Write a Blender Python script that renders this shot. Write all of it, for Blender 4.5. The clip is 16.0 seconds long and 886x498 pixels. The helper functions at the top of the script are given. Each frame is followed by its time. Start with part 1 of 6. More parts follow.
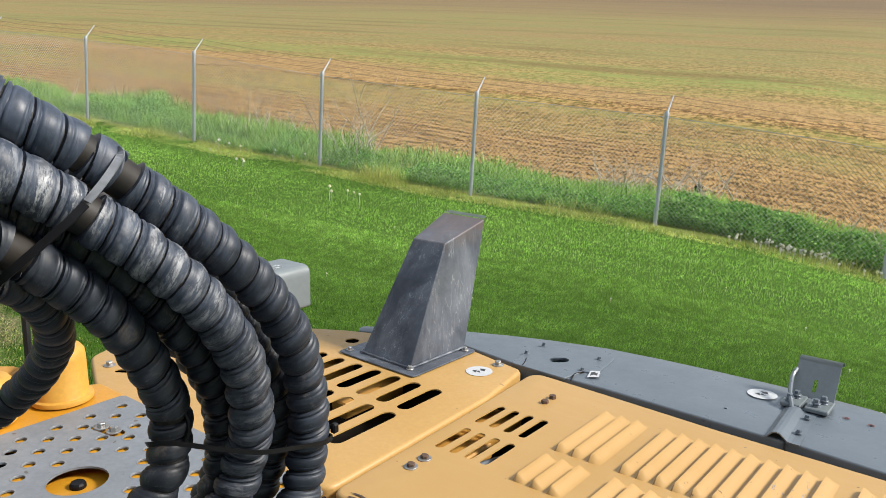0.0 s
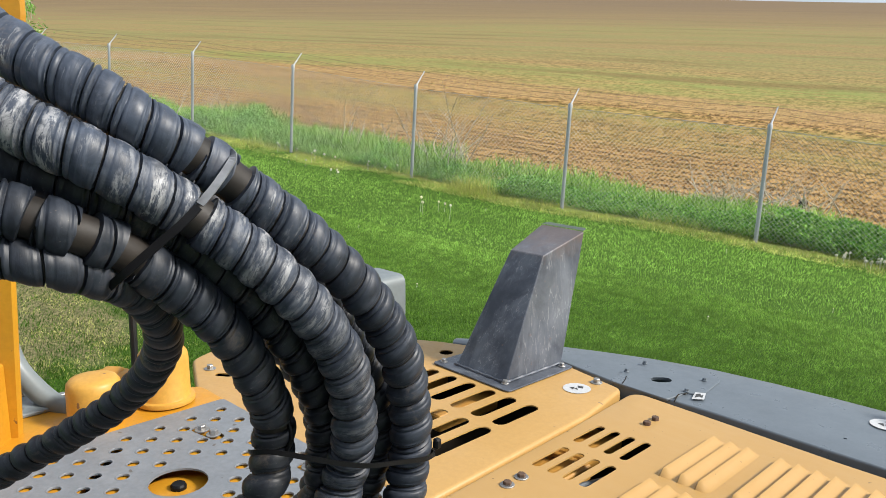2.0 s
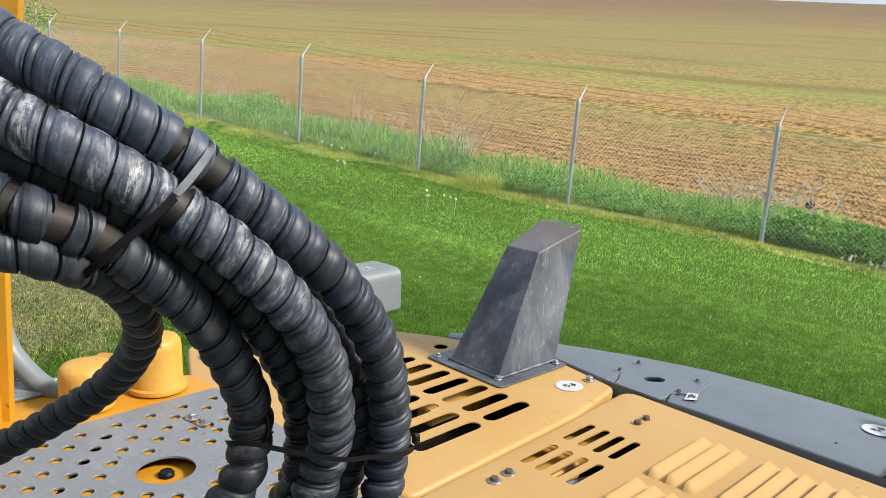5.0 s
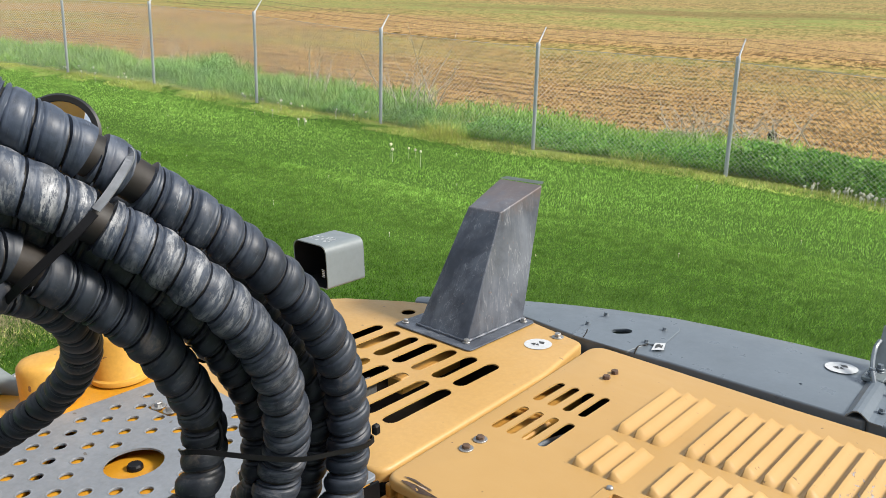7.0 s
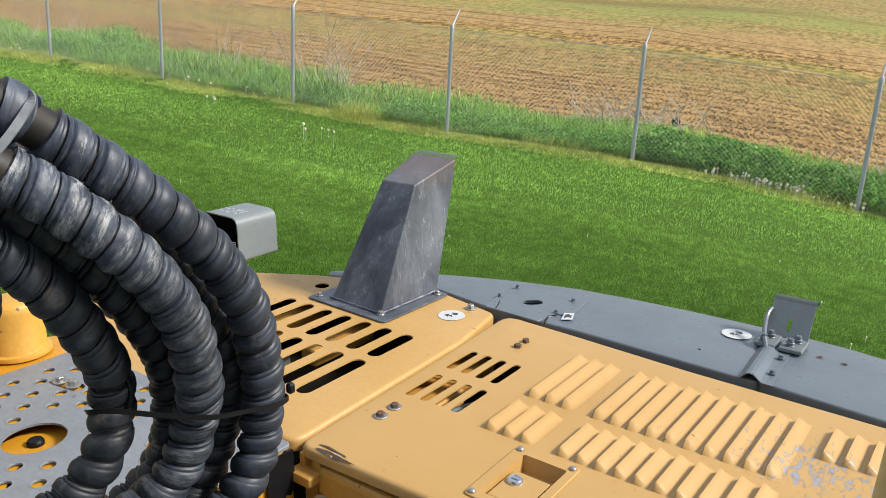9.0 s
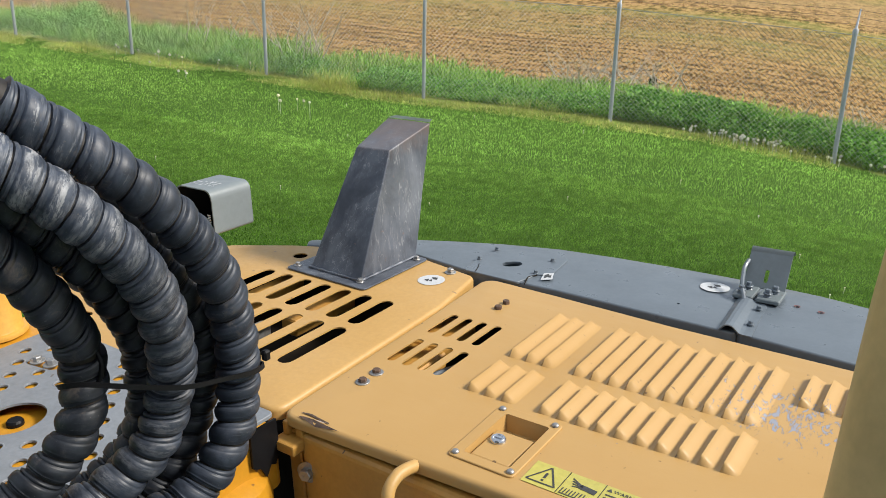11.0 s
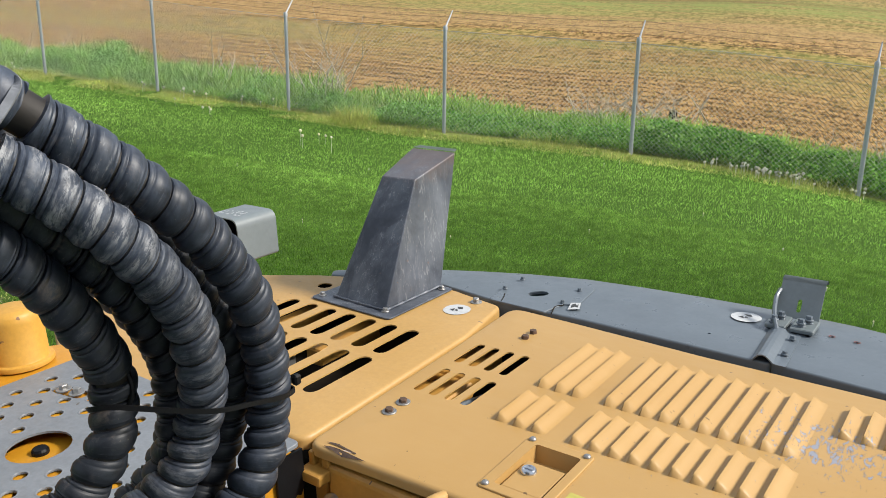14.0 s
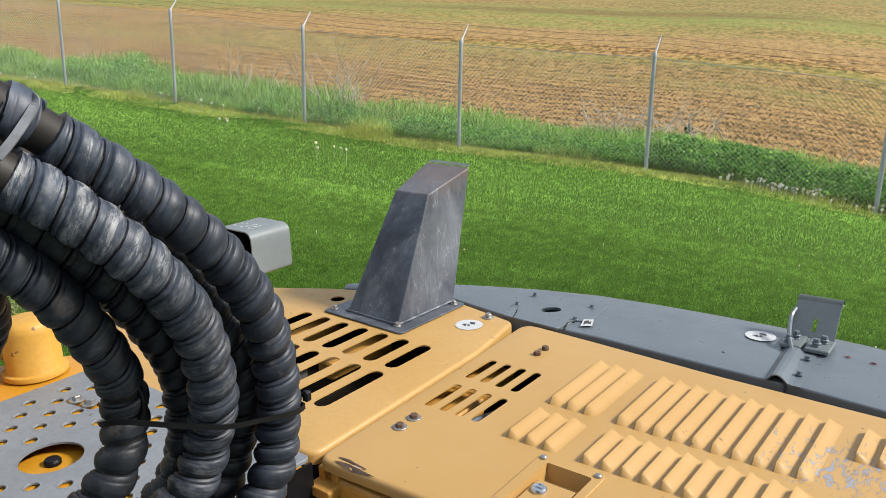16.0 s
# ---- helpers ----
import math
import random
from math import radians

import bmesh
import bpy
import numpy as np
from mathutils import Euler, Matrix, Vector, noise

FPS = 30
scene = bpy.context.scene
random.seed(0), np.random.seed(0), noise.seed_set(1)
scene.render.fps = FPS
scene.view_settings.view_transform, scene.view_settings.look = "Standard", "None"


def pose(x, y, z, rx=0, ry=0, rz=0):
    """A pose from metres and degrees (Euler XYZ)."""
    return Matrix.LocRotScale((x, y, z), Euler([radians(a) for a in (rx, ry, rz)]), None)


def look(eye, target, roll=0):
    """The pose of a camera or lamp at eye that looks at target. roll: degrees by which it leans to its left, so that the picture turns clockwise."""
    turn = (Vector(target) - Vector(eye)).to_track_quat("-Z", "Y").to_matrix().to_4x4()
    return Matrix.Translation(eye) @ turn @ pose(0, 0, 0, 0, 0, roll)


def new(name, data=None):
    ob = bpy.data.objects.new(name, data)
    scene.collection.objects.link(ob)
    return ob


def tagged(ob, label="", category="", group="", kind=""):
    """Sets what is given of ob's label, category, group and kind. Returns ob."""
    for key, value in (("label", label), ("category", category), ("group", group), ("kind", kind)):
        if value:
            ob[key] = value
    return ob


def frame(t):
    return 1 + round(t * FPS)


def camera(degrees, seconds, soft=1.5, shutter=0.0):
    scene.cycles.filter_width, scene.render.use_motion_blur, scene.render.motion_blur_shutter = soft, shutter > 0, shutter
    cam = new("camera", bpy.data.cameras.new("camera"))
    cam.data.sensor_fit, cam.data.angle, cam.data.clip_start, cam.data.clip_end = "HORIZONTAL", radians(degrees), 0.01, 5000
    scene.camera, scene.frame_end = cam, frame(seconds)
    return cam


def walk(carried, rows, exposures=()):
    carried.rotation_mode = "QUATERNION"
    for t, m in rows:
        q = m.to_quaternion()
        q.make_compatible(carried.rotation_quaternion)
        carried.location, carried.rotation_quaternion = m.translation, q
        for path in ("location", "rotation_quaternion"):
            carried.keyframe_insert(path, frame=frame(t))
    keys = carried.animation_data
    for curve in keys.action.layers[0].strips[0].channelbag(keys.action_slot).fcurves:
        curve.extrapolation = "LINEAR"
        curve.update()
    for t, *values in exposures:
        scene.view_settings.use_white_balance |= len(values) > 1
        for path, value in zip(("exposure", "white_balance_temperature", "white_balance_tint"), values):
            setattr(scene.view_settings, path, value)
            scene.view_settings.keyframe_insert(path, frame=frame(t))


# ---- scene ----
cam = camera(58.61, 16.0, 0.8)
PATH = [
    (0, pose(0.0305, -0.2962, 2.4081, 79.472, -3.370, -0.422)),
    (0.5, pose(0.0304, -0.2875, 2.3991, 79.375, -3.251, 1.314)),
    (1, pose(0.0184, -0.2766, 2.3944, 79.459, -3.061, 3.361)),
    (1.5, pose(0.0113, -0.2605, 2.3828, 79.684, -2.968, 5.055)),
    (2, pose(0.0069, -0.2621, 2.3978, 79.978, -3.327, 6.092)),
    (2.5, pose(0.0217, -0.2464, 2.3987, 80.169, -3.994, 6.345)),
    (3, pose(0.0238, -0.2427, 2.3984, 80.207, -4.869, 6.260)),
    (3.5, pose(0.0212, -0.2473, 2.3978, 80.198, -5.434, 6.275)),
    (5.8, pose(0.0354, -0.2576, 2.4029, 78.028, -3.565, 6.867)),
    (6, pose(0.0322, -0.2497, 2.3999, 77.448, -3.105, 6.628)),
    (6.5, pose(0.0412, -0.2244, 2.4054, 75.674, -1.742, 5.795)),
    (7, pose(0.0516, -0.2229, 2.4350, 75.971, -1.347, 3.934)),
    (7.5, pose(0.0506, -0.2364, 2.4271, 76.801, -2.512, 1.756)),
    (8, pose(0.0455, -0.2394, 2.4236, 76.875, -3.085, 0.110)),
    (8.5, pose(0.0483, -0.2362, 2.4189, 76.301, -3.338, -1.202)),
    (9, pose(0.0516, -0.2372, 2.4107, 74.983, -2.965, -2.110)),
    (9.5, pose(0.0621, -0.2330, 2.4050, 73.542, -2.331, -2.805)),
    (9.7, pose(0.0630, -0.2318, 2.4028, 73.034, -2.108, -3.063)),
    (12, pose(0.0659, -0.2327, 2.3976, 72.695, -0.759, -3.793)),
    (12.5, pose(0.0699, -0.2314, 2.3928, 73.357, -0.405, -3.576)),
    (13, pose(0.0676, -0.2292, 2.3904, 74.006, -0.219, -3.281)),
    (13.5, pose(0.0676, -0.2280, 2.3904, 74.661, -0.393, -2.994)),
    (14, pose(0.0498, -0.2226, 2.3838, 75.212, -0.815, -2.570)),
    (14.5, pose(0.0507, -0.2208, 2.3886, 75.632, -1.250, -2.204)),
    (15, pose(0.0497, -0.2214, 2.3894, 75.932, -1.393, -1.845)),
    (15.5, pose(0.0506, -0.2202, 2.3898, 76.087, -1.304, -1.616)),
    (16, pose(0.0519, -0.2217, 2.3898, 76.096, -1.153, -1.457)),
]
walk(cam, PATH, [(0, 0.58), (1.5, 0.60), (3, 0.64), (6, 0.69), (7.5, 0.64), (9.5, 0.56), (12, 0.49), (13.5, 0.49), (16, 0.52)])

# ---- sky, sun, exposure ----
SUN_AZ, SUN_EL = radians(103), radians(41)      # clockwise from +y
sun_dir = Vector((math.sin(SUN_AZ) * math.cos(SUN_EL), math.cos(SUN_AZ) * math.cos(SUN_EL), math.sin(SUN_EL)))
world = bpy.data.worlds.new("sky")
scene.world = world
world.use_nodes = True
wn, wl = world.node_tree.nodes, world.node_tree.links
wn.clear()
sky = wn.new("ShaderNodeTexSky")
sky.sky_type, sky.sun_disc = "NISHITA", False
sky.sun_elevation, sky.sun_rotation = SUN_EL, SUN_AZ
sky.air_density, sky.dust_density, sky.ozone_density = 1.0, 3.0, 1.0
cloud_co = wn.new("ShaderNodeTexCoord")
cloud_map = wn.new("ShaderNodeMapping")
cloud_map.inputs["Scale"].default_value = (1.6, 1.6, 5.0)
cloud = wn.new("ShaderNodeTexNoise")
cloud.inputs["Scale"].default_value, cloud.inputs["Detail"].default_value = 2.2, 7.0
cloud_ramp = wn.new("ShaderNodeValToRGB")
cloud_ramp.color_ramp.elements[0].position, cloud_ramp.color_ramp.elements[0].color = 0.30, (0.45, 0.45, 0.45, 1)
cloud_ramp.color_ramp.elements[1].position, cloud_ramp.color_ramp.elements[1].color = 0.62, (0.92, 0.92, 0.92, 1)
cloud_mix = wn.new("ShaderNodeMixRGB")
cloud_mix.inputs[2].default_value = (7.7, 8.7, 10.0, 1)
back = wn.new("ShaderNodeBackground")
back.inputs["Strength"].default_value = 0.064
wout = wn.new("ShaderNodeOutputWorld")
wl.new(cloud_co.outputs["Generated"], cloud_map.inputs["Vector"])
wl.new(cloud_map.outputs["Vector"], cloud.inputs["Vector"])
wl.new(cloud.outputs["Fac"], cloud_ramp.inputs["Fac"])
wl.new(cloud_ramp.outputs["Color"], cloud_mix.inputs[0])
wl.new(sky.outputs["Color"], cloud_mix.inputs[1])
wl.new(cloud_mix.outputs["Color"], back.inputs["Color"])
wl.new(back.outputs["Background"], wout.inputs["Surface"])
sun_data = bpy.data.lights.new("sun", "SUN")
sun_data.energy, sun_data.angle, sun_data.color = 3.7, radians(11), (1.0, 0.95, 0.87)
sun = new("sun", sun_data)
sun.matrix_world = look(sun_dir * 50, (0, 0, 0))


# ---- materials ----
def ramp(nt, fac, stops):
    r = nt.nodes.new("ShaderNodeValToRGB")
    els = r.color_ramp.elements
    while len(els) < len(stops):
        els.new(0.5)
    for el, (pos, col) in zip(els, stops):
        el.position = pos
        el.color = (*col, 1) if len(col) == 3 else col
    nt.links.new(fac, r.inputs["Fac"])
    return r.outputs["Color"]


def grey(v):
    return (v, v, v)


def coords(nt, scale=(1, 1, 1), rot=(0, 0, 0), which="Object"):
    c, m = nt.nodes.new("ShaderNodeTexCoord"), nt.nodes.new("ShaderNodeMapping")
    m.inputs["Scale"].default_value, m.inputs["Rotation"].default_value = scale, rot
    nt.links.new(c.outputs[which], m.inputs["Vector"])
    return m.outputs["Vector"]


def tex_noise(nt, vec, scale, detail=4.0, rough=0.55, dist=0.0):
    n = nt.nodes.new("ShaderNodeTexNoise")
    n.inputs["Scale"].default_value, n.inputs["Detail"].default_value = scale, detail
    n.inputs["Roughness"].default_value, n.inputs["Distortion"].default_value = rough, dist
    nt.links.new(vec, n.inputs["Vector"])
    return n.outputs["Fac"]


def mixc(nt, fac, a, b, blend="MIX"):
    m = nt.nodes.new("ShaderNodeMixRGB")
    m.blend_type = blend
    for sock, val in ((m.inputs[0], fac), (m.inputs[1], a), (m.inputs[2], b)):
        if isinstance(val, (int, float)):
            sock.default_value = val
        elif isinstance(val, tuple):
            sock.default_value = (*val, 1)
        else:
            nt.links.new(val, sock)
    return m.outputs["Color"]


def bump(nt, height, strength, dist):
    b = nt.nodes.new("ShaderNodeBump")
    b.inputs["Strength"].default_value, b.inputs["Distance"].default_value = strength, dist
    nt.links.new(height, b.inputs["Height"])
    return b.outputs["Normal"]


def material(name):
    m = bpy.data.materials.new(name)
    m.use_nodes = True
    nt = m.node_tree
    return m, nt, nt.nodes["Principled BSDF"]


def put(nt, sock, val):
    if isinstance(val, (int, float)):
        sock.default_value = val
    elif isinstance(val, tuple):
        sock.default_value = (*val, 1)
    else:
        nt.links.new(val, sock)


def painted(name, col, dirt, rough=0.45, metal=0.0, spots=0.0, spot_col=(0.1, 0.06, 0.03), grain=0.25, big=3.0):
    """Paint or plain surface with two scales of dirt, fine grain and a few chips."""
    m, nt, b = material(name)
    v = coords(nt)
    base = mixc(nt, ramp(nt, tex_noise(nt, v, big, 5, 0.6), [(0.35, grey(0.0)), (0.75, grey(1.0))]), col, dirt)
    fine = ramp(nt, tex_noise(nt, v, 90, 3, 0.6), [(0.3, grey(1 - grain * 0.5)), (0.7, grey(1 + grain * 0.2))])
    base = mixc(nt, 1.0, base, fine, "MULTIPLY")
    if spots:
        chip = ramp(nt, tex_noise(nt, v, 38, 2, 0.5), [(0.74 - spots, grey(0)), (0.76 - spots, grey(1))])
        base = mixc(nt, chip, base, spot_col)
    put(nt, b.inputs["Base Color"], base)
    put(nt, b.inputs["Metallic"], metal)
    put(nt, b.inputs["Roughness"], ramp(nt, tex_noise(nt, v, 14, 5, 0.65), [(0.3, grey(rough - 0.08)), (0.7, grey(rough + 0.12))]))
    put(nt, b.inputs["Normal"], bump(nt, tex_noise(nt, v, 220, 3, 0.6), 0.12, 0.001))
    return m


M_YELLOW = painted("sun_faded_yellow_paint", (0.500, 0.300, 0.100), (0.455, 0.263, 0.078), 0.42, 0, 0.015, (0.25, 0.16, 0.07), 0.14, 2.6)
M_YELLOW_RICH = painted("yellow_paint", (0.56, 0.27, 0.018), (0.48, 0.21, 0.014), 0.36, 0, 0.012, (0.2, 0.1, 0.03), 0.16, 4.0)
M_CAP = painted("chipped_yellow_paint", (0.60, 0.325, 0.058), (0.53, 0.275, 0.040), 0.46, 0, 0.020, (0.20, 0.10, 0.045), 0.22, 6.0)
M_YELLOW_SIDE = painted("yellow_side_paint", (0.52, 0.27, 0.055), (0.44, 0.215, 0.040), 0.45, 0, 0.012, (0.12, 0.07, 0.03), 0.2, 5.0)
M_POST = painted("dull_yellow_post", (0.74, 0.53, 0.23), (0.60, 0.43, 0.18), 0.55, 0, 0.01, (0.1, 0.07, 0.03), 0.2, 9.0)
M_GREY = painted("grey_cover_paint", (0.135, 0.160, 0.185), (0.112, 0.132, 0.152), 0.32, 0, 0.0, (0, 0, 0), 0.14, 2.2)
M_BRACKET = painted("grey_green_bracket_paint", (0.170, 0.196, 0.204), (0.138, 0.160, 0.166), 0.36, 0, 0.012, (0.10, 0.07, 0.05), 0.16, 9.0)
M_PLATE = painted("grey_step_plate", (0.215, 0.23, 0.25), (0.165, 0.178, 0.195), 0.48, 0.05, 0.03, (0.11, 0.10, 0.09), 0.25, 7.0)
M_BOX = painted("grey_housing_paint", (0.196, 0.224, 0.232), (0.165, 0.188, 0.195), 0.42, 0, 0, (0, 0, 0), 0.1, 6.0)
# near-black; also used as painted shade under hood, lid and plate
M_DARK = painted("near_black_matte", (0.015, 0.013, 0.011), (0.03, 0.022, 0.014), 0.7)
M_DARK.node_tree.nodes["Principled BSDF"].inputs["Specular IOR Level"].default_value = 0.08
M_BLACK = painted("black_plastic", (0.012, 0.012, 0.013), (0.02, 0.02, 0.021), 0.4)
M_ZINC = painted("zinc_bolt", (0.42, 0.42, 0.42), (0.28, 0.26, 0.23), 0.38, 0.75, 0.05, (0.18, 0.10, 0.05), 0.3, 40)
M_RUST = painted("rusty_bolt", (0.090, 0.056, 0.040), (0.150, 0.088, 0.055), 0.8, 0.1, 0, (0, 0, 0), 0.5, 60)
M_CHROME = painted("chrome_lock", (0.62, 0.64, 0.68), (0.5, 0.52, 0.56), 0.22, 0.9)
M_RUBBER_CORE = painted("bare_hose_rubber", (0.0085, 0.0070, 0.0060), (0.026, 0.019, 0.014), 0.6, 0, 0, (0, 0, 0), 0.4, 26)
M_WHITE = painted("white_sticker", (0.56, 0.57, 0.58), (0.48, 0.49, 0.49), 0.45)
M_INK = painted("black_print", (0.03, 0.03, 0.03), (0.06, 0.06, 0.06), 0.5)
M_RED = painted("red_ring", (0.24, 0.09, 0.08), (0.18, 0.08, 0.075), 0.5)
M_DECAL = painted("yellow_decal", (0.50, 0.44, 0.085), (0.44, 0.39, 0.10), 0.4)
M_GALV = painted("galvanised_steel", (0.47, 0.48, 0.50), (0.36, 0.375, 0.40), 0.45, 0.12, 0, (0, 0, 0), 0.3, 3.0)
M_WIRE = painted("fence_wire", (0.50, 0.505, 0.50), (0.38, 0.385, 0.38), 0.45, 0.2)
M_RUSTWIRE = painted("rusty_wire", (0.15, 0.105, 0.08), (0.10, 0.075, 0.06), 0.7)
M_TWIG = painted("dry_twigs", (0.64, 0.56, 0.46), (0.36, 0.29, 0.22), 0.8, 0, 0, (0, 0, 0), 0.4, 8)
M_TIE = painted("black_nylon_tie", (0.006, 0.006, 0.007), (0.011, 0.011, 0.012), 0.42)
M_TIE.node_tree.nodes["Principled BSDF"].inputs["Specular IOR Level"].default_value = 0.18
M_TIE_PALE = painted("pale_tie_end", (0.27, 0.28, 0.30), (0.13, 0.135, 0.145), 0.30, 0.15, 0, (0, 0, 0), 0.4, 30)


def math_node(nt, op, a, b=0.0, c=0.0):
    m = nt.nodes.new("ShaderNodeMath")
    m.operation = op
    for sock, val in zip(m.inputs, (a, b, c)):
        put(nt, sock, val)
    return m.outputs[0]


def joined(nt, x, y, z):
    q = nt.nodes.new("ShaderNodeCombineXYZ")
    for sock, val in zip(q.inputs, (x, y, z)):
        put(nt, sock, val)
    return q.outputs[0]


def hose_material(name, wear, tone=1.0):
    """Blue-black spiral guard: scuffs and fine scores that follow the winding, dust and pale rubbed patches."""
    m, nt, b = material(name)
    split = nt.nodes.new("ShaderNodeSeparateXYZ")
    nt.links.new(coords(nt, which="UV"), split.inputs[0])
    u, v = split.outputs["X"], split.outputs["Y"]
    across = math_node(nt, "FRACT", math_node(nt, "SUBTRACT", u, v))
    angle = math_node(nt, "MULTIPLY", v, 2 * math.pi)
    co, si = math_node(nt, "COSINE", angle), math_node(nt, "SINE", angle)
    line = math_node(nt, "MULTIPLY_ADD", u, 0.9, math_node(nt, "MULTIPLY", co, 0.7))
    streak = tex_noise(nt, joined(nt, math_node(nt, "MULTIPLY", across, 2.6), line, math_node(nt, "MULTIPLY", si, 0.7)), 1.0, 5, 0.62, 0.5)
    score = tex_noise(nt, joined(nt, math_node(nt, "MULTIPLY", across, 11.0), line, math_node(nt, "MULTIPLY", si, 0.7)), 1.3, 4, 0.65)
    scuff = tex_noise(nt, joined(nt, math_node(nt, "MULTIPLY", across, 4.5), math_node(nt, "MULTIPLY", line, 1.7), math_node(nt, "MULTIPLY", si, 1.2)), 1.3, 9, 0.80, 0.25)
    obj_v = coords(nt)
    blotch = tex_noise(nt, obj_v, 42, 7, 0.72, 0.6)
    patch = tex_noise(nt, obj_v, 13, 4, 0.6, 0.3)
    speck = tex_noise(nt, obj_v, 420, 3, 0.6)
    base = mixc(nt, ramp(nt, blotch, [(0.32, grey(0)), (0.68, grey(1))]), (0.0105, 0.0145, 0.0235), (0.040, 0.052, 0.077))
    base = mixc(nt, ramp(nt, streak, [(0.50, grey(0)), (0.70, grey(0.55))]), base, (0.078, 0.094, 0.128))
    base = mixc(nt, ramp(nt, score, [(0.655, grey(0)), (0.690, grey(0.40))]), base, (0.170, 0.180, 0.200))
    base = mixc(nt, ramp(nt, score, [(0.29, grey(0.6)), (0.36, grey(0))]), base, (0.010, 0.012, 0.017))
    base = mixc(nt, 1.0, base, (tone, tone, tone), "MULTIPLY")
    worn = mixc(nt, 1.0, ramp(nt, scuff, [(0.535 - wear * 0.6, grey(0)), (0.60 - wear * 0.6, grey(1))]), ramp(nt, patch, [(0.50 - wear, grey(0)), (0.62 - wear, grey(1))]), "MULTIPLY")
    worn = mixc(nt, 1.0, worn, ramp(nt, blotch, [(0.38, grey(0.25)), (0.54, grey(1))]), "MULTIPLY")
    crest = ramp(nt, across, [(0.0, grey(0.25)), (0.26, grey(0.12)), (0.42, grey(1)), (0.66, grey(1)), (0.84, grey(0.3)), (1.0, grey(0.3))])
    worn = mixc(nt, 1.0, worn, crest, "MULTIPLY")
    # Lower turns: wear thins, and shade is put into the base colour
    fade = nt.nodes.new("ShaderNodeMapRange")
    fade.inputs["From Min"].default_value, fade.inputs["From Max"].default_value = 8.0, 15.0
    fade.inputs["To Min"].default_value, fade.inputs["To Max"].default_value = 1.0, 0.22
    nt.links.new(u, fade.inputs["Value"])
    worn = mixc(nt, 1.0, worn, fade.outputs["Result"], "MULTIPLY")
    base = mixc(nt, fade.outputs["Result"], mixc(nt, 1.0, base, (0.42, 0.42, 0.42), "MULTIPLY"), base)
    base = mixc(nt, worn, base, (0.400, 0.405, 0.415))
    dust = mixc(nt, 1.0, ramp(nt, blotch, [(0.54, grey(0)), (0.66, grey(1))]), ramp(nt, patch, [(0.46, grey(0)), (0.60, grey(0.55))]), "MULTIPLY")
    base = mixc(nt, dust, base, (0.125, 0.100, 0.078))
    base = mixc(nt, ramp(nt, scuff, [(0.62, grey(0)), (0.70, grey(0.30))]), base, (0.150, 0.155, 0.165))
    base = mixc(nt, ramp(nt, speck, [(0.68, grey(0)), (0.74, grey(0.6))]), base, (0.17, 0.15, 0.125))
    b.inputs["Specular IOR Level"].default_value = 0.50
    put(nt, b.inputs["Base Color"], base)
    put(nt, b.inputs["Roughness"], ramp(nt, streak, [(0.3, grey(0.42)), (0.7, grey(0.58))]))
    put(nt, b.inputs["Normal"], bump(nt, mixc(nt, 0.35, streak, score), 0.30, 0.0012))
    return m


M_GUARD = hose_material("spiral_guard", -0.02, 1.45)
# same guard in a darker tone, for hoses C to G
M_GUARD_DARKER = hose_material("darker_spiral_guard", -0.09, 0.60)
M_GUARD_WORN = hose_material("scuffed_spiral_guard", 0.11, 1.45)


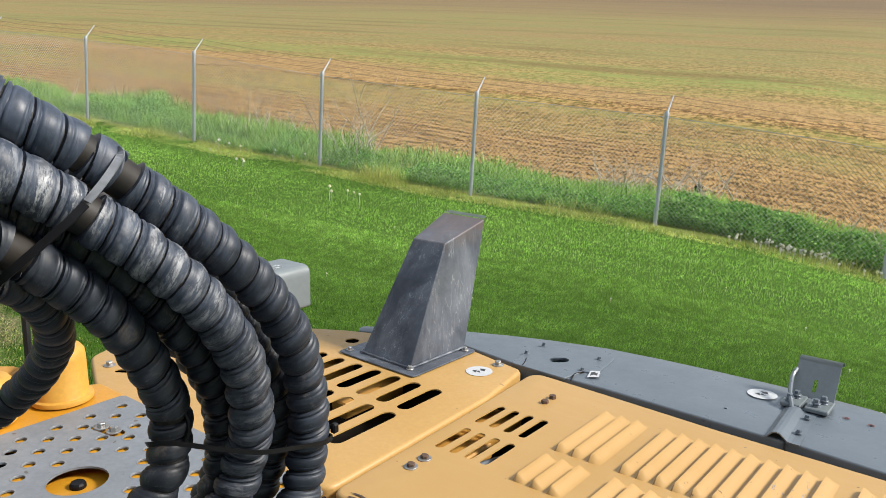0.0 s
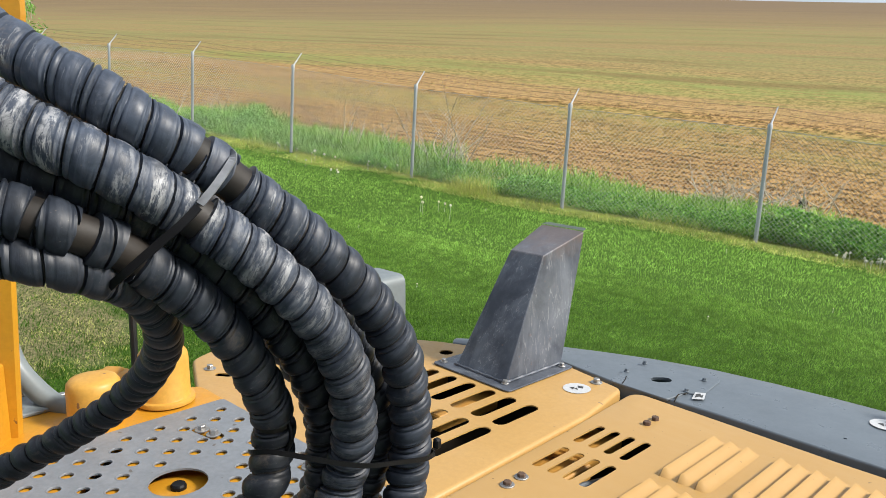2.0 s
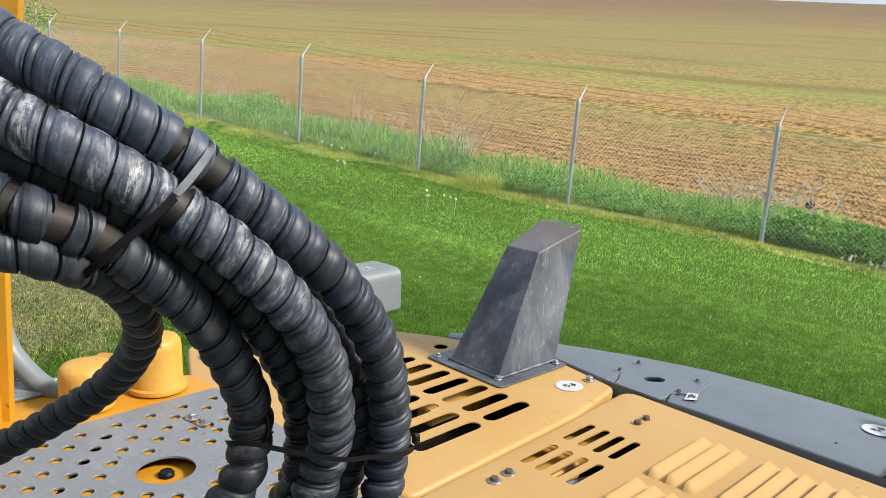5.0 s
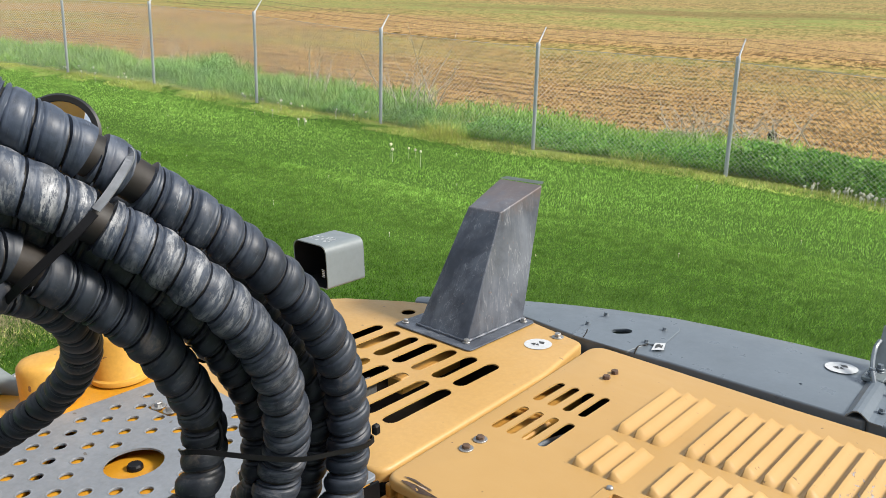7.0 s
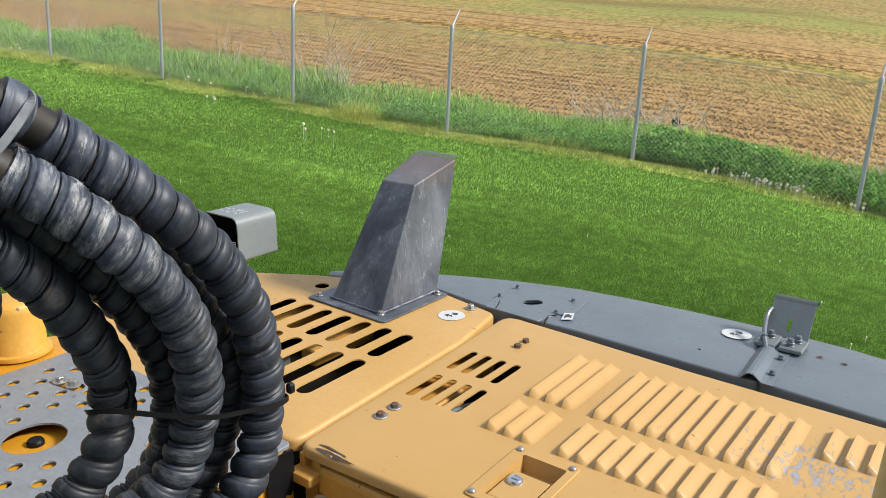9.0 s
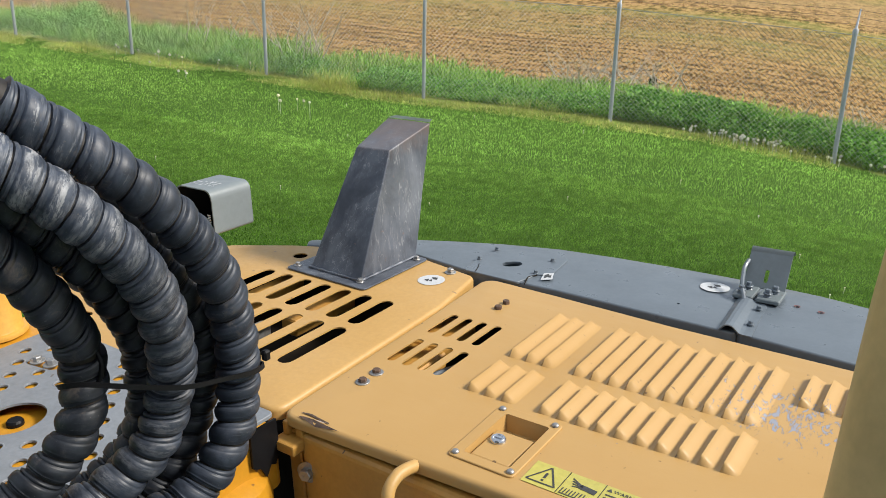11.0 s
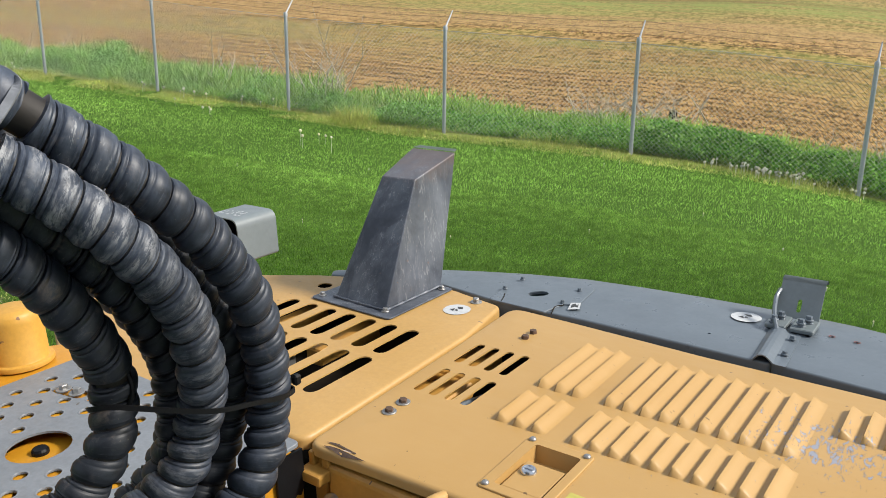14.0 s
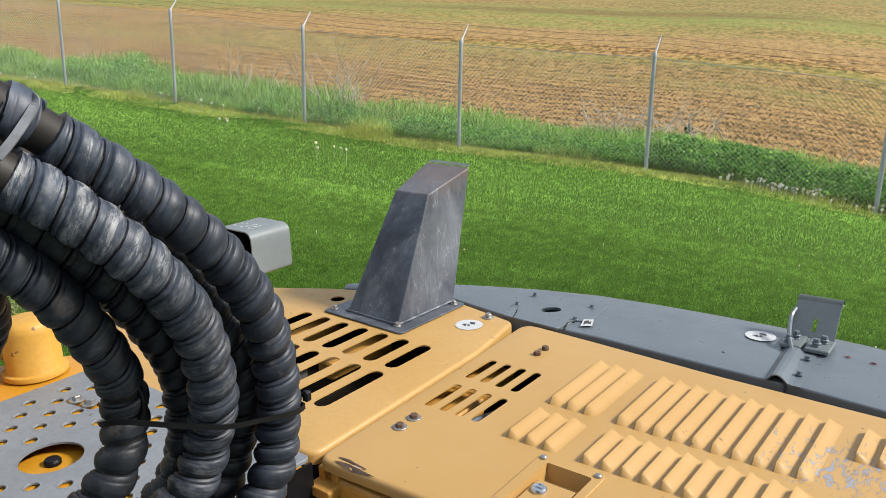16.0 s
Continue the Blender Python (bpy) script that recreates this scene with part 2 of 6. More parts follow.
def stack_material():
    m, nt, b = material("weathered_dark_steel")
    v = coords(nt)
    cloud = tex_noise(nt, v, 6, 6, 0.65)
    base = mixc(nt, ramp(nt, cloud, [(0.35, grey(0)), (0.68, grey(1))]), (0.038, 0.044, 0.058), (0.115, 0.130, 0.160))
    patina = tex_noise(nt, coords(nt, (1, 1, 0.55)), 7, 7, 0.68, 0.6)
    base = mixc(nt, ramp(nt, patina, [(0.46, grey(0)), (0.68, grey(0.50))]), base, (0.230, 0.248, 0.278))
    scratch = tex_noise(nt, coords(nt, (5, 5, 0.8), (0.05, 0.08, 0.2)), 22, 6, 0.70, 0.5)
    drip = mixc(nt, 1.0, ramp(nt, scratch, [(0.60, grey(0)), (0.70, grey(0.40))]), ramp(nt, cloud, [(0.42, grey(0.1)), (0.62, grey(1))]), "MULTIPLY")
    base = mixc(nt, drip, base, (0.34, 0.355, 0.38))
    for turn, scale, width in (((0.3, 0.5, 0.2), 16, 0.006), ((1.2, -0.4, 0.9), 23, 0.005)):
        line = tex_noise(nt, coords(nt, (2.2, 2.2, 0.30), turn), scale, 2, 0.5)
        line = math_node(nt, "ABSOLUTE", math_node(nt, "SUBTRACT", line, 0.52))
        line = mixc(nt, 1.0, ramp(nt, line, [(width * 0.5, grey(0.6)), (width, grey(0))]), ramp(nt, patina, [(0.46, grey(0)), (0.58, grey(1))]), "MULTIPLY")
        base = mixc(nt, line, base, (0.36, 0.37, 0.385))
    fleck = tex_noise(nt, v, 70, 4, 0.7)
    base = mixc(nt, ramp(nt, fleck, [(0.665, grey(0)), (0.70, grey(0.5))]), base, (0.20, 0.12, 0.085))
    sep = nt.nodes.new("ShaderNodeSeparateXYZ")
    nt.links.new(v, sep.inputs[0])
    rust_n = tex_noise(nt, v, 22, 5, 0.65)
    rust_h = nt.nodes.new("ShaderNodeMath")
    rust_h.operation = "MULTIPLY_ADD"
    nt.links.new(rust_n, rust_h.inputs[0])
    rust_h.inputs[1].default_value = 0.12
    nt.links.new(sep.outputs["Z"], rust_h.inputs[2])
    base = mixc(nt, ramp(nt, rust_h.outputs[0], [(0.340, grey(0)), (0.390, grey(0.65))]), base, (0.150, 0.105, 0.088))
    put(nt, b.inputs["Base Color"], base)
    put(nt, b.inputs["Metallic"], 0.2)
    put(nt, b.inputs["Roughness"], ramp(nt, cloud, [(0.3, grey(0.34)), (0.7, grey(0.48))]))
    put(nt, b.inputs["Normal"], bump(nt, tex_noise(nt, v, 60, 4, 0.6), 0.15, 0.002))
    return m


M_STACK = stack_material()


def hood_material():
    """Faded yellow hood paint, flaked to the grey primer in one patch and rubbed elsewhere."""
    m, nt, b = material("faded_hood_paint")
    geo, place = nt.nodes.new("ShaderNodeNewGeometry"), nt.nodes.new("ShaderNodeMapping")
    place.vector_type = "TEXTURE"
    place.inputs["Location"].default_value = (0.0, 1.6, 1.737)
    place.inputs["Rotation"].default_value = (radians(3.209), radians(-0.752), radians(-38.845))
    nt.links.new(geo.outputs["Position"], place.inputs["Vector"])
    v = place.outputs["Vector"]

    def scaled(scale, rot=(0, 0, 0)):
        q = nt.nodes.new("ShaderNodeMapping")
        q.inputs["Scale"].default_value, q.inputs["Rotation"].default_value = scale, rot
        nt.links.new(v, q.inputs["Vector"])
        return q.outputs["Vector"]
    base = mixc(nt, ramp(nt, tex_noise(nt, v, 2.4, 5, 0.6), [(0.35, grey(0)), (0.75, grey(1))]), (0.468, 0.284, 0.100), (0.425, 0.247, 0.076))
    rub = tex_noise(nt, scaled((1.0, 4.0, 1.0)), 5, 6, 0.7)
    base = mixc(nt, ramp(nt, rub, [(0.55, grey(0)), (0.8, grey(0.35))]), base, (0.50, 0.315, 0.13))
    speck = ramp(nt, tex_noise(nt, v, 75, 2, 0.5), [(0.735, grey(0)), (0.755, grey(1))])
    base = mixc(nt, speck, base, (0.17, 0.10, 0.04))
    # flaked patch, an oblong round one spot of the hood
    sep = nt.nodes.new("ShaderNodeVectorMath")
    sep.operation = "DISTANCE"
    spot = nt.nodes.new("ShaderNodeMapping")
    spot.inputs["Location"].default_value = (-1.015 / 0.23, 0.072 / 0.165, 0)
    spot.inputs["Scale"].default_value = (1 / 0.23, 1 / 0.165, 0.0)
    nt.links.new(v, spot.inputs["Vector"])
    nt.links.new(spot.outputs["Vector"], sep.inputs[0])
    sep.inputs[1].default_value = (0, 0, 0)
    flake = tex_noise(nt, scaled((1.0, 0.42, 1.0), (0, 0, 0.7)), 98, 6, 0.66, 1.0)
    near = ramp(nt, sep.outputs["Value"], [(0.0, grey(0.235)), (1.0, grey(0.0))])
    add = nt.nodes.new("ShaderNodeMath")
    add.operation = "ADD"
    nt.links.new(flake, add.inputs[0])
    nt.links.new(near, add.inputs[1])
    base = mixc(nt, ramp(nt, add.outputs[0], [(0.712, grey(0)), (0.720, grey(1))]), base, (0.13, 0.085, 0.05))
    base = mixc(nt, ramp(nt, add.outputs[0], [(0.728, grey(0)), (0.740, grey(1))]), base, (0.27, 0.28, 0.33))
    put(nt, b.inputs["Base Color"], base)
    put(nt, b.inputs["Roughness"], ramp(nt, rub, [(0.3, grey(0.36)), (0.7, grey(0.54))]))
    put(nt, b.inputs["Normal"], bump(nt, tex_noise(nt, v, 200, 3, 0.6), 0.10, 0.001))
    return m


M_HOOD = hood_material()


def lawn_material():
    """Thatch and soil between the blades, with a yellowed strip at the fence and one worn bare patch."""
    m, nt, b = material("mown_lawn")
    v = coords(nt)
    base = mixc(nt, ramp(nt, tex_noise(nt, coords(nt, (0.22, 1.3, 1.0), (0, 0, 0.12)), 0.6, 5, 0.6), [(0.35, grey(0)), (0.7, grey(1))]), (0.026, 0.064, 0.007), (0.060, 0.122, 0.016))
    blade = tex_noise(nt, coords(nt, (1, 1, 1)), 60, 4, 0.7)
    base = mixc(nt, ramp(nt, blade, [(0.40, grey(0)), (0.72, grey(0.7))]), base, (0.150, 0.300, 0.036))
    sep = nt.nodes.new("ShaderNodeSeparateXYZ")
    nt.links.new(v, sep.inputs[0])
    edge = math_node(nt, "MULTIPLY_ADD", tex_noise(nt, v, 1.1, 5, 0.68), 2.2, sep.outputs["Y"])
    base = mixc(nt, ramp(nt, edge, [(0.75, grey(0)), (1.15, grey(0.8))]), base, (0.47, 0.50, 0.155))
    # worn bare patch
    spot, dist = nt.nodes.new("ShaderNodeMapping"), nt.nodes.new("ShaderNodeVectorMath")
    spot.inputs["Location"].default_value, spot.inputs["Scale"].default_value = (1.9 / 1.9, 8.2 / 1.25, 0), (1 / 1.9, 1 / 1.25, 0)
    dist.operation = "LENGTH"
    nt.links.new(v, spot.inputs["Vector"])
    nt.links.new(spot.outputs["Vector"], dist.inputs[0])
    bare = math_node(nt, "MULTIPLY_ADD", tex_noise(nt, v, 3.5, 5, 0.7), -1.3, dist.outputs["Value"])
    soil = mixc(nt, ramp(nt, tex_noise(nt, v, 34, 6, 0.75), [(0.40, grey(0)), (0.62, grey(1))]), (0.090, 0.085, 0.038), (0.40, 0.345, 0.180))
    base = mixc(nt, ramp(nt, bare, [(0.05, grey(0.9)), (0.35, grey(0))]), base, soil)
    put(nt, b.inputs["Base Color"], base)
    put(nt, b.inputs["Roughness"], 0.8)
    b.inputs["Specular IOR Level"].default_value = 0.12
    put(nt, b.inputs["Normal"], bump(nt, blade, 0.9, 0.03))
    return m


def field_material():
    """Worked soil with clods and furrows near the fence, then bands of young crop, bare strips and a brown crest."""
    m, nt, b = material("sprouting_field")
    v = coords(nt)
    sep = nt.nodes.new("ShaderNodeSeparateXYZ")
    nt.links.new(v, sep.inputs[0])
    n = math_node(nt, "MAXIMUM", sep.outputs["Y"], 1.0)
    far = math_node(nt, "DIVIDE", math_node(nt, "LOGARITHM", n, math.e), math.log(240))
    sway = tex_noise(nt, coords(nt, (0.022, 0.07, 1.0), (0, 0, 0.06)), 1.0, 4, 0.6, 0.4)
    far = math_node(nt, "ADD", far, math_node(nt, "MULTIPLY_ADD", sway, 0.20, -0.10))
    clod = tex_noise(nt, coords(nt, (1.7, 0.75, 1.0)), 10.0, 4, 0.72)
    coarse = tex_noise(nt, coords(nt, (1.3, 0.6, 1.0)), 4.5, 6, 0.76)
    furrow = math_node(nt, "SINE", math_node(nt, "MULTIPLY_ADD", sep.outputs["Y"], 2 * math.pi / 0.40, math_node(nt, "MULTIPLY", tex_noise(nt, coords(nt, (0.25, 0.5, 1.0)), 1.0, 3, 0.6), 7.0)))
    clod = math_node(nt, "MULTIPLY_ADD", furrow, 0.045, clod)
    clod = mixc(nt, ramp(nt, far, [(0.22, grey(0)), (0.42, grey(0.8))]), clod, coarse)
    lump = tex_noise(nt, coords(nt, (0.35, 0.8, 1.0)), 2.2, 4, 0.65)
    rows = tex_noise(nt, coords(nt, (0.13, 1.0, 1.0), (0, 0, 0.05)), 2.4, 6, 0.76)
    fine = tex_noise(nt, coords(nt, (0.022, 0.22, 1.0), (0, 0, 0.05)), 1.1, 4, 0.62)
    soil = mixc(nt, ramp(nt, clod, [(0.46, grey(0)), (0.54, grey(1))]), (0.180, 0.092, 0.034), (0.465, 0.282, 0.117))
    # hollows of the bump's own noise are painted near-black, as their shade
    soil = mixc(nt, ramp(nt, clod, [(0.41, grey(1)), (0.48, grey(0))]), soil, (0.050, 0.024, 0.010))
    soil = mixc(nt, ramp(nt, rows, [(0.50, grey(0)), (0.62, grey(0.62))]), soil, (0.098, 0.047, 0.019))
    soil = mixc(nt, ramp(nt, lump, [(0.56, grey(0)), (0.70, grey(0.4))]), soil, (0.26, 0.140, 0.055))
    smooth = ramp(nt, far, [(0.42, grey(0)), (0.70, grey(0.75))])
    soil = mixc(nt, smooth, soil, (0.280, 0.182, 0.090))
    soil = mixc(nt, ramp(nt, far, [(0.415, grey(0)), (0.435, grey(0.55)), (0.475, grey(0.55)), (0.50, grey(0))]), soil, (0.365, 0.240, 0.115))
    amount = ramp(nt, far, [(0.0, grey(0.12)), (0.28, grey(0.10)), (0.325, grey(0.44)), (0.36, grey(0.22)), (0.395, grey(0.58)), (0.42, grey(0.12)), (0.475, grey(0.12)), (0.505, grey(0.95)), (0.545, grey(0.75)),
                            (0.575, grey(0.45)), (0.62, grey(0.85)), (0.68, grey(0.55)), (0.73, grey(0.80)), (0.80, grey(0.45)), (0.87, grey(0.22)), (0.93, grey(0.0))])
    tuft = ramp(nt, tex_noise(nt, coords(nt, (0.35, 1.1, 1.0)), 1.7, 6, 0.75), [(0.36, grey(0.45)), (0.56, grey(1))])
    streaks = ramp(nt, fine, [(0.36, grey(0.45)), (0.56, grey(1))])
    amount = mixc(nt, 1.0, mixc(nt, 1.0, amount, tuft, "MULTIPLY"), streaks, "MULTIPLY")
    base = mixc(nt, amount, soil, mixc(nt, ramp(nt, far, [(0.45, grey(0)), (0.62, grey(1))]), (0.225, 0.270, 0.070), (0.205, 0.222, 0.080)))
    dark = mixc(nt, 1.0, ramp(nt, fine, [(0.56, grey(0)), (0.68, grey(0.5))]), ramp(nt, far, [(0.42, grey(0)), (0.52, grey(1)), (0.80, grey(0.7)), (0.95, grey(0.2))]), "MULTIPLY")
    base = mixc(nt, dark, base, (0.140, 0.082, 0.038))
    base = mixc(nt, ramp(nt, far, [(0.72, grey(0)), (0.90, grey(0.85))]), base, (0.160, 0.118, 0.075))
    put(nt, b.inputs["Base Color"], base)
    put(nt, b.inputs["Roughness"], 0.95)
    b.inputs["Specular IOR Level"].default_value = 0.1
    put(nt, b.inputs["Normal"], bump(nt, clod, 0.6, 0.06))
    return m


M_LAWN, M_FIELD = lawn_material(), field_material()


def leaf_material(name, a, b_, c, dry=None):
    """Leaves or blades that differ one by one and in patches; dry: the tones that they turn to towards the fence,
    yellowed there and also lightened to paint the brighter look of distant grass.
    """
    m, nt, b = material(name)
    g = nt.nodes.new("ShaderNodeNewGeometry")
    col = ramp(nt, g.outputs["Random Per Island"], [(0.0, a), (0.55, b_), (1.0, c)])
    if dry:
        split = nt.nodes.new("ShaderNodeSeparateXYZ")
        nt.links.new(coords(nt), split.inputs[0])
        where = math_node(nt, "MULTIPLY_ADD", tex_noise(nt, coords(nt, (0.35, 0.9, 1.0), (0, 0, 0.12)), 0.55, 4, 0.65), 5.0, split.outputs["Y"])
        other = ramp(nt, g.outputs["Random Per Island"], [(0.0, dry[0]), (0.55, dry[1]), (1.0, dry[2])])
        reach = nt.nodes.new("ShaderNodeMapRange")
        reach.inputs["From Min"].default_value, reach.inputs["From Max"].default_value = -3.7, 1.3
        nt.links.new(where, reach.inputs["Value"])
        col = mixc(nt, reach.outputs["Result"], col, other)
    patch = ramp(nt, tex_noise(nt, coords(nt, (0.25, 1.3, 1.0), (0, 0, 0.12)), 0.9, 5, 0.68), [(0.32, grey(0.72)), (0.68, grey(1.26))])
    clump = ramp(nt, tex_noise(nt, coords(nt), 7.0, 4, 0.65), [(0.36, grey(0.66)), (0.64, grey(1.30))])
    col = mixc(nt, 1.0, col, clump, "MULTIPLY")
    col = mixc(nt, 1.0, col, patch, "MULTIPLY")
    put(nt, b.inputs["Base Color"], col)
    b.inputs["Specular IOR Level"].default_value = 0.04
    put(nt, b.inputs["Roughness"], 0.6)
    thin, both = nt.nodes.new("ShaderNodeBsdfTranslucent"), nt.nodes.new("ShaderNodeMixShader")
    nt.links.new(col, thin.inputs["Color"])
    both.inputs["Fac"].default_value = 0.38
    nt.links.new(b.outputs["BSDF"], both.inputs[1])
    nt.links.new(thin.outputs["BSDF"], both.inputs[2])
    nt.links.new(both.outputs["Shader"], nt.nodes["Material Output"].inputs["Surface"])
    return m


# near tones hold the shade between blades, second set the brighter far lawn
M_GRASS = leaf_material("grass_blades", (0.024, 0.070, 0.006), (0.070, 0.164, 0.017), (0.140, 0.262, 0.036),
                        ((0.235, 0.440, 0.075), (0.400, 0.650, 0.140), (0.540, 0.770, 0.215)))
M_TALL = leaf_material("tall_grass", (0.120, 0.270, 0.042), (0.310, 0.530, 0.115), (0.540, 0.690, 0.230))
M_LEAF = leaf_material("weed_leaves", (0.085, 0.235, 0.038), (0.235, 0.480, 0.100), (0.500, 0.740, 0.230))
M_DRY = leaf_material("dry_grass", (0.44, 0.50, 0.12), (0.68, 0.70, 0.22), (0.80, 0.76, 0.36))
M_SEED = leaf_material("dandelion_heads", (0.72, 0.69, 0.58), (0.82, 0.80, 0.70), (0.78, 0.72, 0.52))
M_STRAW = leaf_material("straw_stubble", (0.22, 0.11, 0.042), (0.50, 0.32, 0.14), (0.36, 0.38, 0.09))


# ---- mesh helpers ----
def obj(name, bm, mat, parent=None, label="", smooth=False):
    me = bpy.data.meshes.new(name)
    bm.normal_update()
    bm.to_mesh(me)
    bm.free()
    me.materials.append(mat)
    if smooth:
        me.shade_smooth()
        me.set_sharp_from_angle(angle=radians(42))
    ob = new(name, me)
    if parent:
        ob.parent = parent
    return tagged(ob, label)


def part(name, bm, mat, parent, label="", smooth=False):
    return obj(name, bm, mat, parent, label, smooth)


def add_box(bm, lo, hi, bevel=0.0, seg=2, m=None):
    g = bmesh.ops.create_cube(bm, size=1.0)["verts"]
    lo, hi = Vector(lo), Vector(hi)
    for v in g:
        v.co = Vector(((v.co.x + 0.5) * (hi.x - lo.x) + lo.x, (v.co.y + 0.5) * (hi.y - lo.y) + lo.y, (v.co.z + 0.5) * (hi.z - lo.z) + lo.z))
    if bevel:
        es = list({e for v in g for e in v.link_edges})
        r = bmesh.ops.bevel(bm, geom=es, offset=bevel, segments=seg, affect="EDGES", profile=0.5)
        g = list({v for f_ in r["faces"] for v in f_.verts} | {v for v in g if v.is_valid})
    if m is not None:
        bmesh.ops.transform(bm, matrix=m, verts=[v for v in g if v.is_valid])
    return g


def add_lathe(bm, prof, n=24, m=None):
    """A solid of turning about z from (radius, height) pairs."""
    rings = []
    for r, z in prof:
        if r < 1e-6:
            rings.append([bm.verts.new((0, 0, z))])
        else:
            rings.append([bm.verts.new((r * math.cos(2 * math.pi * k / n), r * math.sin(2 * math.pi * k / n), z)) for k in range(n)])
    for a, b in zip(rings, rings[1:]):
        for k in range(n):
            q = [a[k % len(a)], a[(k + 1) % len(a)], b[(k + 1) % len(b)], b[k % len(b)]]
            q = list(dict.fromkeys(q))
            if len(q) > 2:
                bm.faces.new(q)
    if m is not None:
        bmesh.ops.transform(bm, matrix=m, verts=[v for r in rings for v in r])
    return rings


def spline(points, step):
    """Even points on a smooth curve through the given points."""
    P = [Vector(q) for q in points]
    P = [2 * P[0] - P[1]] + P + [2 * P[-1] - P[-2]]
    dense = []
    for a, b, c, d in zip(P, P[1:], P[2:], P[3:]):
        for k in range(20):
            t = k / 20
            dense.append(0.5 * ((2 * b) + (c - a) * t + (2 * a - 5 * b + 4 * c - d) * t * t + (3 * b - a - 3 * c + d) * t ** 3))
    dense.append(P[-2])
    for _ in range(12):
        dense = [dense[0]] + [(a + 2 * b + c) / 4 for a, b, c in zip(dense, dense[1:], dense[2:])] + [dense[-1]]
    out, acc = [dense[0]], 0.0
    for a, b in zip(dense, dense[1:]):
        L = (b - a).length
        while acc + L >= step:
            a = a + (b - a) * ((step - acc) / L)
            L = (b - a).length
            acc = 0.0
            out.append(a.copy())
        acc += L
    return out


def add_sweep(bm, path, radius, n=16, cap=True):
    """A tube along path; radius(i, angle) or a number."""
    frames, up = [], Vector((0.3, 0.2, 1)).normalized()
    for i, q in enumerate(path):
        t = (path[min(i + 1, len(path) - 1)] - path[max(i - 1, 0)]).normalized()
        up = (up - t * up.dot(t)).normalized()
        frames.append((q, up.copy(), t.cross(up)))
    rings = []
    for i, (q, u, w) in enumerate(frames):
        ring = []
        for k in range(n):
            a = 2 * math.pi * k / n
            r = radius(i, a) if callable(radius) else radius
            ring.append(bm.verts.new(q + (u * math.cos(a) + w * math.sin(a)) * r))
        rings.append(ring)
    for a, b in zip(rings, rings[1:]):
        for k in range(n):
            bm.faces.new((a[k], a[(k + 1) % n], b[(k + 1) % n], b[k]))
    if cap:
        bm.faces.new(rings[0][::-1])
        bm.faces.new(rings[-1])
    return rings


def rounded(pts, r, n=5):
    """A closed outline with each corner rounded."""
    out = []
    m = len(pts)
    for i in range(m):
        p, a, b = Vector((*pts[i][:2], 0)), Vector((*pts[i - 1][:2], 0)), Vector((*pts[(i + 1) % m][:2], 0))
        rr = pts[i][2] if len(pts[i]) > 2 else r
        d1, d2 = (a - p).normalized(), (b - p).normalized()
        ang = d1.angle(d2)
        cut = min(rr / max(math.tan(ang / 2), 1e-3), (a - p).length * 0.45, (b - p).length * 0.45)
        if rr <= 0:
            out.append((p.x, p.y))
            continue
        s, e = p + d1 * cut, p + d2 * cut
        for k in range(n + 1):
            t = k / n
            q = s * (1 - t) ** 2 + p * 2 * t * (1 - t) + e * t * t
            out.append((q.x, q.y))
    return out


def slot(cx, cy, length, width, angle=math.pi / 2, n=6):
    """Outline of a round-ended slot."""
    out = []
    for side in (0, 1):
        for k in range(n + 1):
            a = -math.pi / 2 + math.pi * k / n + side * math.pi
            x = (length - width) / 2 * (1 if side == 0 else -1) + width / 2 * math.cos(a)
            y = width / 2 * math.sin(a)
            out.append((cx + x * math.cos(angle) - y * math.sin(angle), cy + x * math.sin(angle) + y * math.cos(angle)))
    return out


def ring_points(cx, cy, rx, ry=None, n=14):
    ry = ry or rx
    return [(cx + rx * math.cos(2 * math.pi * k / n), cy + ry * math.sin(2 * math.pi * k / n)) for k in range(n)]


